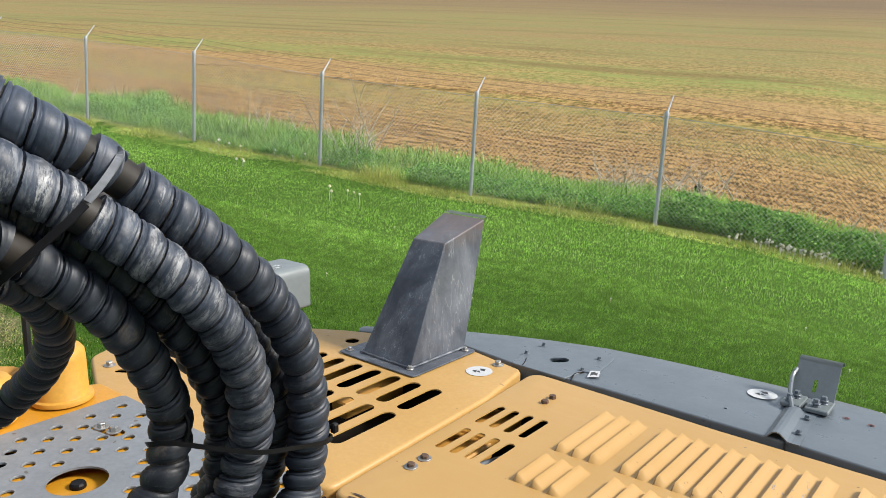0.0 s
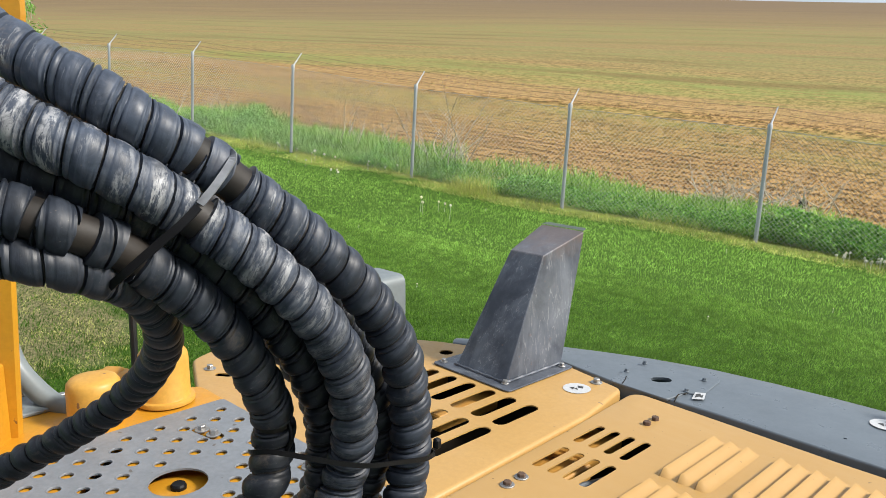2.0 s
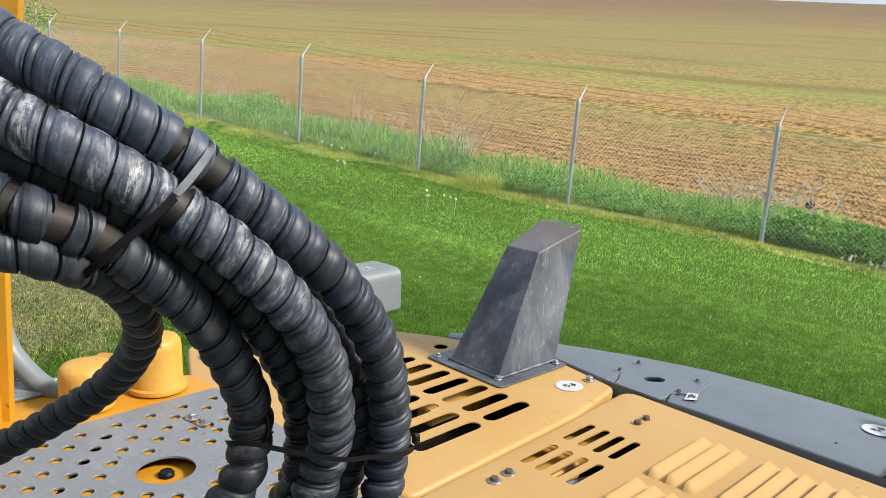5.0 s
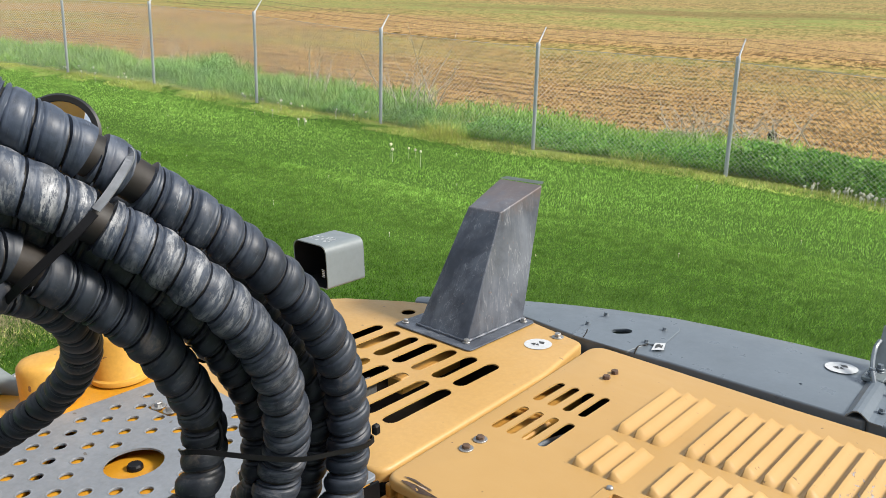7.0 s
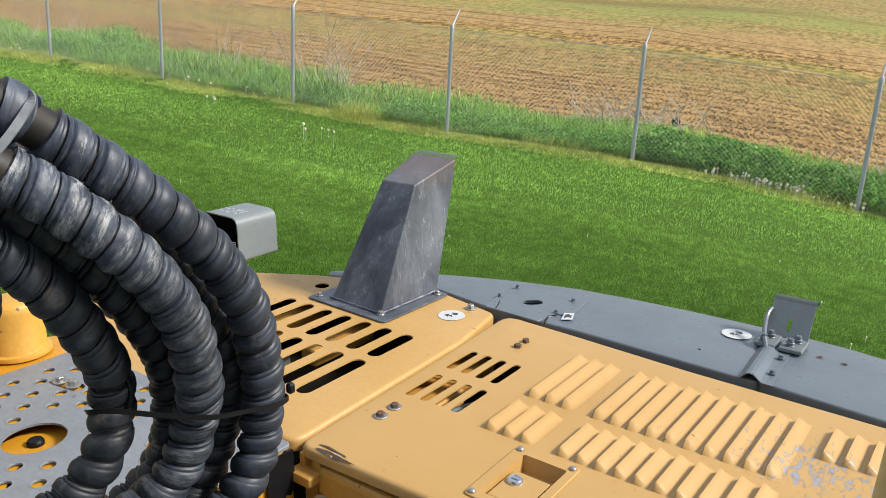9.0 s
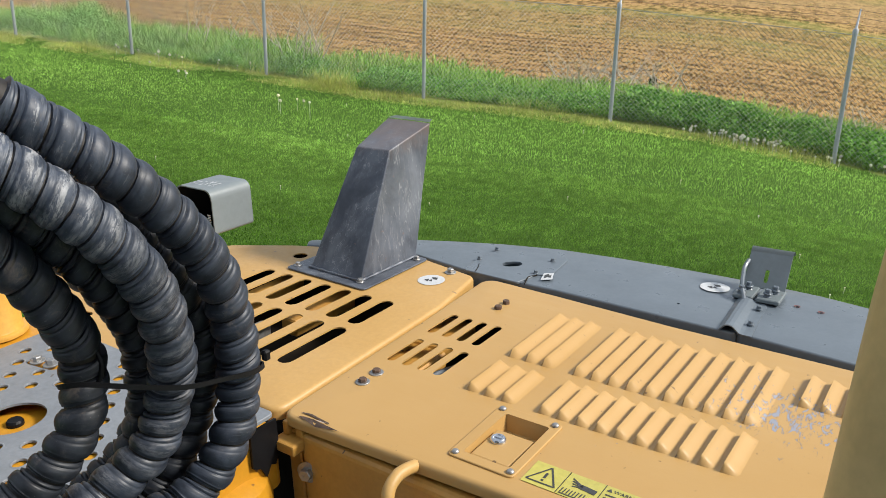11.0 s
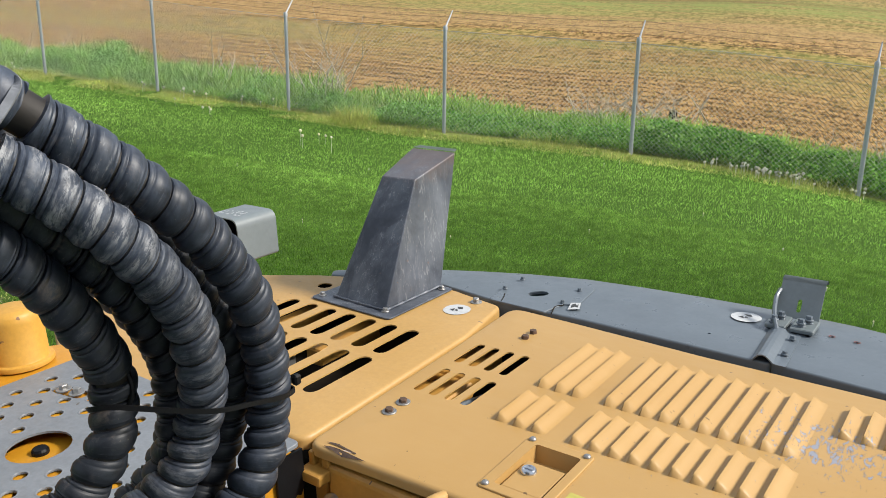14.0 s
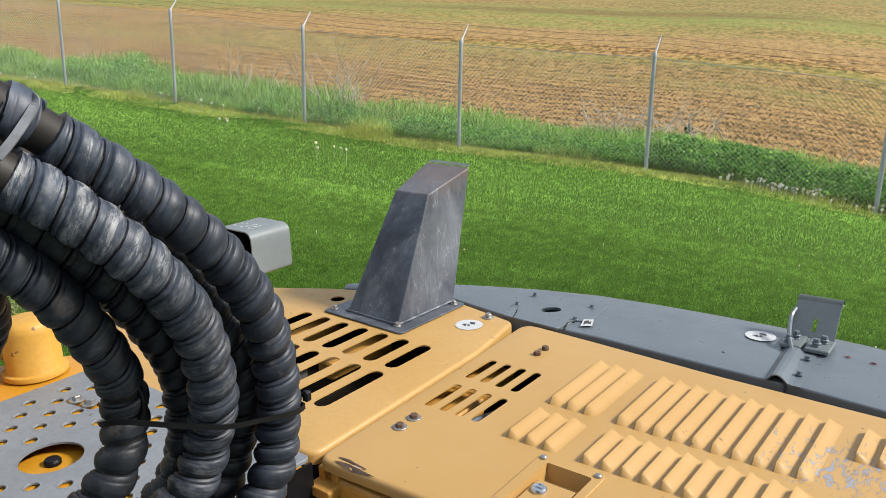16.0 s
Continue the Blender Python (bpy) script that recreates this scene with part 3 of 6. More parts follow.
def sheet(outline, holes, edge_r, skirt, thick, height=None):
    """Pressed sheet: flat top with real openings, a rolled edge and a skirt. height(x, y) crowns it."""
    bm = bmesh.new()
    hz = height or (lambda x, y: 0.0)

    def loop(pts, z=0.0):
        vs = [bm.verts.new((x, y, z)) for x, y in pts]
        return vs, [bm.edges.new((vs[i], vs[(i + 1) % len(vs)])) for i in range(len(vs))]
    area = sum(a[0] * b[1] - b[0] * a[1] for a, b in zip(outline, outline[1:] + outline[:1]))
    if area < 0:
        outline = outline[::-1]
    rim, es = loop(outline)
    hole_rings = []
    for h in holes:
        vs, e2 = loop(h)
        hole_rings.append(vs)
        es += e2
    bmesh.ops.triangle_fill(bm, use_beauty=True, use_dissolve=False, edges=es, normal=(0, 0, 1))
    for f_ in bm.faces:
        if f_.normal.z < 0:
            f_.normal_flip()
    m = len(outline)
    outs = []
    for i in range(m):
        a, b = Vector((*outline[i - 1], 0)), Vector((*outline[(i + 1) % m], 0))
        t = (b - a).normalized()
        outs.append(Vector((t.y, -t.x, 0)))
    prev = rim
    steps = [(edge_r * math.sin(k * math.pi / 10), -edge_r * (1 - math.cos(k * math.pi / 10))) for k in range(1, 6)]
    steps += [(edge_r, -edge_r - skirt), (edge_r - thick, -edge_r - skirt), (edge_r - thick, -edge_r)]
    for off, dz in steps:
        cur = [bm.verts.new((outline[i][0] + outs[i].x * off, outline[i][1] + outs[i].y * off, dz)) for i in range(m)]
        for i in range(m):
            bm.faces.new((prev[i], cur[i], cur[(i + 1) % m], prev[(i + 1) % m])[::-1])
        prev = cur
    for vs in hole_rings:
        low = [bm.verts.new((v.co.x, v.co.y, -thick)) for v in vs]
        k = len(vs)
        for i in range(k):
            bm.faces.new((vs[i], vs[(i + 1) % k], low[(i + 1) % k], low[i]))
    for v in bm.verts:
        v.co.z += hz(v.co.x, v.co.y)
    bmesh.ops.recalc_face_normals(bm, faces=bm.faces[:])
    return bm


def bolt_mesh(name, head, washer, mat, h=0.009):
    bm = bmesh.new()
    if washer:
        add_lathe(bm, [(0, 0.0), (washer, 0.0), (washer, 0.0018), (washer * 0.93, 0.0026), (0, 0.0026)], 20)
    z = 0.0026 if washer else 0.0
    prof = [(0, z), (head * 1.02, z), (head * 1.02, z + h * 0.8), (head * 0.9, z + h), (head * 0.35, z + h), (0, z + h * 0.93)]
    add_lathe(bm, prof, 6)
    me = bpy.data.meshes.new(name)
    bm.normal_update()
    bm.to_mesh(me)
    bm.free()
    me.materials.append(mat)
    return me


B_ZINC = bolt_mesh("flange_bolt", 0.0085, 0.0150, M_ZINC)
B_HOOD = bolt_mesh("hood_bolt", 0.0080, 0.0140, M_ZINC, 0.0062)
B_HOOD.materials.append(M_RUST)
for poly in B_HOOD.polygons:
    if poly.center.z > 0.0029:
        poly.material_index = 1
B_RUST = bolt_mesh("rusty_bolt", 0.0085, 0.0, M_RUST, 0.008)
B_SMALL = bolt_mesh("small_bolt", 0.0065, 0.0100, M_ZINC, 0.007)
B_GREY = bolt_mesh("painted_bolt", 0.0070, 0.0100, M_GREY, 0.008)
B_TINY = bolt_mesh("small_painted_bolt", 0.0052, 0.0072, M_GREY, 0.006)


def put_bolt(parent, mesh, x, y, z=0.0, turn=0.0, lean=(0, 0), name="bolt"):
    ob = new(name, mesh)
    ob.parent = parent
    ob.matrix_local = pose(x, y, z, lean[0], lean[1], turn)
    return ob


# ---- ground, lawn and field: one sheet in the fence's own directions (x along it, y away from the machine) ----
FENCE = pose(0.665, 12.707, 0, 0, 0, math.degrees(-0.481))
FS = [-60, -30, -15, -9.15, -6.1, -3.05, 0, 3.05, 4.3, 5.4, 6.3, 7.6, 9.2, 13, 30, 60]
FZ = [2.6, 2.35, 1.90, 1.59, 1.36, 1.13, 0.915, 0.82, 0.71, 0.58, 0.42, 0.22, 0.08, -0.1, -0.3, -0.4]


def foot(s):
    """Height of the ground at the fence."""
    return sum(float(np.interp(s + d, FS, FZ)) for d in (-0.6, 0, 0.6)) / 3


def ground_z(s, n):
    f0 = foot(s)
    if n <= 0:
        k = min(1.0, max(0.0, (n + 11.5) / 11.5))
        return f0 * k ** 1.15 + 0.025 * noise.noise(Vector((s * 0.5, n * 0.5, 0)))
    rise = 0.153 * n - 0.04 * max(-200, min(200, s)) * min(1, n / 120)
    crest = 230.0
    if n > crest:
        rise -= 0.0016 * (n - crest) ** 1.5 + 0.15 * (n - crest)
    fade = max(0.0, 1 - n / 80)
    wav = 0.6 * noise.noise(Vector((s * 0.02, n * 0.03, 3))) * min(1, n / 40)
    clod = 0.045 * noise.noise(Vector((s * 2.2, n * 3.1, 7))) * max(0.0, 1 - n / 20)
    return f0 * fade + 0.9 * (1 - fade) + rise + wav + clod


def make_ground():
    ns = list(np.arange(-24, -8, 1.0)) + list(np.arange(-8, 0, 0.5)) + list(np.arange(0.0, 14, 0.35)) + list(np.geomspace(14, 900, 60))
    ss = sorted(set([round(float(x), 3) for x in np.concatenate([np.arange(-24, 14, 0.5), -np.geomspace(24, 900, 26), np.geomspace(14, 900, 26)])]))
    verts = [(s, n, ground_z(s, n)) for n in ns for s in ss]
    w = len(ss)
    faces, mats = [], []
    for j in range(len(ns) - 1):
        for i in range(w - 1):
            faces.append((j * w + i, j * w + i + 1, (j + 1) * w + i + 1, (j + 1) * w + i))
            mats.append(0 if ns[j] < 0.9 else 1)
    me = bpy.data.meshes.new("ground")
    me.from_pydata(verts, [], faces)
    me.materials.append(M_LAWN)
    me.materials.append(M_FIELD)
    me.polygons.foreach_set("material_index", mats)
    me.shade_smooth()
    ob = new("ground", me)
    ob.matrix_world = FENCE
    return tagged(ob, "green mown lawn rising to a brown sprouting field", "ground", kind="structure")


make_ground()


def blades(name, label, category, mat, spots, seed, combed=False):
    """Many single blades or leaves: spots gives s, n, height, width, lean for each."""
    rng = np.random.default_rng(seed)
    spots = np.asarray(spots, float)
    k = len(spots)
    base = np.array([[s, n, ground_z(s, n) - 0.005] for s, n in spots[:, :2]])
    if spots.shape[1] > 5:
        base[:, 2] += spots[:, 5]
    az = rng.uniform(0, 2 * np.pi, k)
    side = np.stack([np.cos(az), np.sin(az), np.zeros(k)], 1) * (spots[:, 3:4] / 2)
    lean_az = rng.uniform(0, 2 * np.pi, k)
    if combed:
        lie = np.array([3.0 * noise.noise(Vector((s * 0.35, n * 0.8, 11))) for s, n in spots[:, :2]])
        lean_az = 1.0 + 1.2 * lie + rng.normal(0, 1.1, k)
    tip = np.stack([np.cos(lean_az), np.sin(lean_az), np.zeros(k)], 1) * spots[:, 4:5] * spots[:, 2:3]
    tip[:, 2] = spots[:, 2] * np.sqrt(np.maximum(0.05, 1 - spots[:, 4] ** 2))
    mid = tip * 0.55
    mid[:, 2] = tip[:, 2] * 0.62
    v = np.stack([base - side, base + mid + side, base + tip, base + mid - side], 1).reshape(-1, 3)
    me = bpy.data.meshes.new(name)
    me.from_pydata(v.tolist(), [], [(4 * i, 4 * i + 1, 4 * i + 2, 4 * i + 3) for i in range(k)])
    me.materials.append(mat)
    ob = new(name, me)
    ob.matrix_world = FENCE
    return tagged(ob, label, category, kind="stuff")


rng = np.random.default_rng(5)


def scatter(count, s0, s1, n0, n1, h0, h1, w0, w1, l0, l1, bias=1.0):
    u = rng.uniform(0, 1, count)
    return np.stack([rng.uniform(s0, s1, count), n0 + (n1 - n0) * u ** bias, rng.uniform(h0, h1, count), rng.uniform(w0, w1, count), rng.uniform(l0, l1, count)], 1)


lawn = np.concatenate([scatter(350000, -14, 11, -10.5, -0.1, 0.028, 0.050, 0.004, 0.0075, 0.15, 0.75),
                       scatter(340000, -5, 10, -9.5, -3.0, 0.022, 0.042, 0.003, 0.0055, 0.15, 0.75)])
lawn[:, 2] *= np.array([1.0 + 0.40 * noise.noise(Vector((s * 0.7, n * 1.9, 21))) for s, n in lawn[:, :2]])
thin = np.hypot((lawn[:, 0] + 1.9) / 1.9, (lawn[:, 1] + 8.2) / 1.25)
lawn = lawn[rng.uniform(0, 1, len(lawn)) < np.clip((thin - 0.35) / 0.6, 0.55, 1.0) * np.array([0.75 + 0.9 * noise.noise(Vector((s * 2.2, n * 2.2, 51))) if t < 1.0 else 1.0 for (s, n), t in zip(lawn[:, :2], thin)])]
blades("lawn_grass", "short green mown lawn grass blades", "grass", M_GRASS, lawn, 1, True)

# ---- fence line growth ----
def clumpy(count, s0, s1, n0, n1, h0, h1, w0, w1, l0, l1, freq, cut, seed):
    """Spots kept only inside patches, taller in the patch's middle."""
    a = scatter(count, s0, s1, n0, n1, h0, h1, w0, w1, l0, l1)
    keep = []
    for row in a:
        d = noise.noise(Vector((row[0] * freq, row[1] * freq * 1.4, seed)))
        if d > cut:
            row[2] *= 0.75 + 0.7 * min(1.0, (d - cut))
            keep.append(row)
    return np.array(keep)


tall = np.concatenate([clumpy(20000, -6, 13, 0.04, 0.6, 0.10, 0.24, 0.007, 0.015, 0.3, 0.85, 1.3, 0.0, 41.0),
                       clumpy(34000, -22, 10, 0.35, 1.6, 0.14, 0.36, 0.008, 0.018, 0.2, 0.8, 0.7, -0.30, 2.0),
                       clumpy(22000, -1, 14, 0.45, 1.5, 0.10, 0.30, 0.008, 0.018, 0.2, 0.85, 0.9, -0.20, 5.0),
                       clumpy(16000, -22, -2.5, 0.10, 1.0, 0.16, 0.36, 0.008, 0.016, 0.2, 0.75, 0.6, -0.25, 7.0),
                       clumpy(12000, -22, -3, 0.5, 2.0, 0.25, 0.52, 0.009, 0.018, 0.2, 0.7, 0.5, -0.08, 9.0)])
blades("tall_grass", "tall pale green unmown grass along the fence", "grass", M_TALL, tall, 2)
dry = np.concatenate([clumpy(30000, -18, 12, -0.55, 0.12, 0.03, 0.09, 0.007, 0.014, 0.3, 0.95, 1.0, -0.02, 31.0),
                      clumpy(2500, -9, 8, -0.35, 0.2, 0.12, 0.26, 0.005, 0.010, 0.2, 0.8, 0.8, 0.10, 4.0),
                      np.stack([rng.normal(-1.6, 0.22, 500), rng.normal(-0.22, 0.10, 500), rng.uniform(0.15, 0.42, 500), rng.uniform(0.005, 0.010, 500), rng.uniform(0.2, 0.75, 500)], 1),
                      clumpy(12000, -3.9, 0.1, -9.4, -7.0, 0.02, 0.05, 0.003, 0.007, 0.4, 0.95, 1.6, -0.12, 6.0)])
blades("dry_grass", "yellowed dry grass at the foot of the fence", "grass", M_DRY, dry, 3)


def leafy(count, s0, s1, n0, n1, top, size0, size1, freq, cut, seed):
    """Broad leaves in heaped clumps: each row also carries its height over the ground."""
    a = scatter(count, s0, s1, n0, n1, size0, size1, size0 * 0.7, size1 * 0.8, 0.5, 0.97)
    rows = []
    for row in a:
        d = noise.noise(Vector((row[0] * freq, row[1] * freq, seed)))
        if d > cut:
            hgt = top * min(1.0, 0.25 + (d - cut) * 1.6) * (1 - 0.55 * abs((row[1] - (n0 + n1) / 2) / (n1 - n0) * 2) ** 2)
            rows.append([*row, hgt * math.sqrt(rng.uniform(0.02, 1))])
    return np.array(rows)


bush = np.concatenate([leafy(46000, 3.2, 14, 0.06, 1.0, 0.37, 0.030, 0.074, 1.0, -0.44, 12.0),
                       leafy(28000, -4.5, 4.0, 0.05, 0.75, 0.29, 0.024, 0.056, 1.1, -0.42, 14.0),
                       leafy(20000, -20, -4.0, 0.05, 1.2, 0.42, 0.022, 0.052, 0.8, -0.12, 17.0),
                       leafy(5000, -9.6, -7.6, 0.3, 1.3, 0.70, 0.025, 0.055, 0.9, -0.30, 19.0)])
blades("weed_bank", "dark green broad-leaved weeds heaped against the fence", "weeds", M_LEAF, bush, 4)


def dandelions():
    bm = bmesh.new()
    r = random.Random(8)
    spots = [(r.gauss(4.85, 0.40), r.uniform(-0.30, 0.02), r.uniform(0.071, 0.14)) for _ in range(54)]
    spots += [(r.uniform(5.4, 7.5), r.uniform(-0.3, 0.0), r.uniform(0.06, 0.12)) for _ in range(9)]
    spots += [(r.uniform(-6.5, -3.3), r.uniform(-0.45, -0.05), r.uniform(0.10, 0.22)) for _ in range(14)]
    spots += [(r.gauss(-10.5, 0.9), r.uniform(-0.5, -0.1), r.uniform(0.15, 0.28)) for _ in range(12)]
    spots += [(r.gauss(-1.35, 0.16), r.gauss(-1.85, 0.15), r.uniform(0.12, 0.24)) for _ in range(5)]
    spots += [(r.gauss(-4.4, 0.3), r.gauss(-0.9, 0.15), r.uniform(0.10, 0.16)) for _ in range(4)]
    spots += [(r.uniform(-12, 9), r.uniform(-8.5, -0.6), r.uniform(0.03, 0.06)) for _ in range(45)]
    for s, n, h in spots:
        z = ground_z(s, n)
        bmesh.ops.create_icosphere(bm, subdivisions=1, radius=r.uniform(0.016, 0.027) if h > 0.07 else r.uniform(0.006, 0.010), matrix=pose(s, n, z + h))
        a = [bm.verts.new((s + dx, n, z + dz)) for dx, dz in ((-0.003, 0), (0.003, 0), (0.002, h), (-0.002, h))]
        bm.faces.new(a)
    ob = obj("dandelion_clocks", bm, M_SEED)
    ob.matrix_world = FENCE
    tagged(ob, "white dandelion seed heads on thin stalks in the grass", "flowers", kind="stuff")


dandelions()

stub = scatter(34000, -22, 14, 1.3, 13, 0.02, 0.07, 0.008, 0.025, 0.3, 0.95, 1.3)
stub[:, 1] = np.round(stub[:, 1] / 0.38) * 0.38 + rng.normal(0, 0.07, len(stub))
blades("field_stubble", "pale straw and sprouting stubble in rows on brown soil", "stubble", M_STRAW, stub, 6)


def brushwood():
    bm = bmesh.new()
    r = random.Random(21)
    for s0, n0, k, spread, hgt in ((2.4, 1.35, 60, 1.2, 0.42), (-2.6, 1.0, 14, 0.5, 1.0), (-3.3, 1.0, 9, 0.4, 0.9), (-5.2, 1.2, 12, 0.9, 0.7), (6.6, 1.0, 34, 1.1, 0.45), (3.4, 1.6, 10, 0.7, 0.5), (-9.5, 1.2, 6, 0.8, 0.6)):
        for _ in range(k):
            s, n = r.gauss(s0, spread * 0.5), r.gauss(n0, 0.25)
            z = ground_z(s, n)
            a, L = r.uniform(0, 6.3), r.uniform(0.5, 1.2) * hgt * 1.6
            rise = r.uniform(0.10, 0.75) if hgt < 0.5 else r.uniform(0.25, 0.95)
            p = Vector((s, n, z + r.uniform(0, 0.2)))
            pts = [p.copy()]
            for _k in range(4):
                p = p + Vector((math.cos(a) * (1 - rise * 0.8), math.sin(a) * 0.5, rise)) * L / 4 + Vector((r.gauss(0, 0.03), r.gauss(0, 0.03), r.gauss(0, 0.03)))
                a += r.gauss(0, 0.35)
                pts.append(p.copy())
            add_sweep(bm, pts, lambda i, _a: 0.0095 * (1.15 - i / 4.5), 4)
            for j in (2, 3):
                q = pts[j]
                add_sweep(bm, [q, q + Vector((r.gauss(0, 0.14), r.gauss(0, 0.08), r.uniform(0.05, 0.25)))], 0.0036, 3)
    ob = obj("dry_brushwood", bm, M_TWIG)
    ob.matrix_world = FENCE
    tagged(ob, "bare dry grey-brown twigs lying and standing behind the fence", "brushwood", kind="stuff")


brushwood()


def dark_clod(s, n):
    """One dark lump of earth at the edge of the field."""
    bm = bmesh.new()
    bmesh.ops.create_icosphere(bm, subdivisions=3, radius=0.075)
    for v in bm.verts:
        v.co *= 1.0 + 0.35 * noise.noise(v.co * 22)
    ob = obj("earth_clod", bm, M_DARK, smooth=True)
    ob.matrix_world = FENCE @ pose(s, n, ground_z(s, n) + 0.075)
    tagged(ob, "dark lump of earth lying at the field's edge", "clod")


dark_clod(3.26, 2.30)


# ---- chain-link fence with barbed-wire arms ----
def make_fence():
    fence = new("chain_link_fence")
    fence.matrix_world = FENCE
    tagged(fence, "galvanised chain-link fence with angled barbed-wire arms", "fence")
    H = 1.70
    posts = [(i - 4) * 3.05 for i in range(-8, 11)]
    bm = bmesh.new()
    add_lathe(bm, [(0, -0.2), (0.030, -0.2), (0.030, H - 0.02), (0.036, H - 0.02), (0.036, H + 0.03), (0.028, H + 0.05), (0, H + 0.05)], 12)
    post_me = bpy.data.meshes.new("post")
    bm.to_mesh(post_me)
    bm.free()
    post_me.materials.append(M_GALV)
    post_me.shade_smooth()
    post_me.set_sharp_from_angle(angle=radians(35))
    bm = bmesh.new()
    arm = Vector((0.03, 0.20, 0.27))
    add_sweep(bm, [Vector((0, 0, 0)), arm * 0.5, arm], lambda i, a: 0.017 - 0.004 * i, 6)
    for k in (0.3, 0.62, 0.95):
        add_box(bm, arm * k - Vector((0.009, 0.012, 0.012)), arm * k + Vector((0.009, 0.012, 0.012)), 0.003, 1)
    arm_me = bpy.data.meshes.new("arm")
    bm.to_mesh(arm_me)
    bm.free()
    arm_me.materials.append(M_GALV)
    tops = []

    def sunk(s):
        return float(np.interp(s, [-6.1, -3.05, 0, 3.05, 6.1], [0, 0.06, 0.06, 0.09, 0]))
    for s in posts:
        p = new("post", post_me)
        p.parent = fence
        p.location = (s, 0, foot(s) - sunk(s))
        a = new("wire_arm", arm_me)
        a.parent = p
        a.location = (0, 0, H + 0.02)
        tops.append(Vector((s, 0, foot(s) - sunk(s) + H)))
    # wire mesh: two families of slanting wires, cut at the ground and at the top
    verts, faces = [], []

    def wire(p, q, r):
        d = (q - p).normalized()
        u = d.cross(Vector((0, 1, 0))).normalized() * r
        w = Vector((0, 1, 0)) * r
        k = len(verts)
        for c in (p, q):
            verts.extend([tuple(c + u), tuple(c - u * 0.5 + w * 0.87), tuple(c - u * 0.5 - w * 0.87)])
        for i in range(3):
            faces.append((k + i, k + (i + 1) % 3, k + 3 + (i + 1) % 3, k + 3 + i))
    step = 0.072
    for sgn in (1, -1):
        for i in range(int(52 / step)):
            s = -36 + i * step
            z0, z1 = foot(s) + 0.02, foot(s + sgn * (H - 0.06)) - sunk(s + sgn * (H - 0.06)) + H - 0.03
            wire(Vector((s, 0.03 + 0.003 * sgn, z0)), Vector((s + sgn * (z1 - z0), 0.03 + 0.003 * sgn, z1)), 0.0023)
    me = bpy.data.meshes.new("chain_link")
    me.from_pydata(verts, [], faces)
    me.materials.append(M_WIRE)
    ob = new("chain_link", me)
    ob.parent = fence
    tagged(ob, "woven galvanised wire mesh", kind="stuff")
    bm = bmesh.new()
    add_sweep(bm, [t + Vector((0, 0.034, -0.03)) for t in tops], 0.004, 5)
    part("tension_wire", bm, M_WIRE, fence)
    for k in (0.3, 0.62, 0.95):
        bm = bmesh.new()
        line = []
        for a, b in zip(tops, tops[1:]):
            for j in range(6):
                t = j / 6
                line.append(a * (1 - t) + b * t + arm * k + Vector((0, 0, 0.02 - 0.05 * t * (1 - t) * 4 * 0.6)))
        add_sweep(bm, line, 0.0021, 4)
        for q in line[::1]:
            for d in ((0.02, 0.01, 0.02), (-0.02, 0.01, 0.02)):
                add_sweep(bm, [q - Vector(d), q + Vector(d)], 0.0013, 3)
        part("barbed_wire", bm, M_RUSTWIRE, fence, "rusty barbed wire")


make_fence()


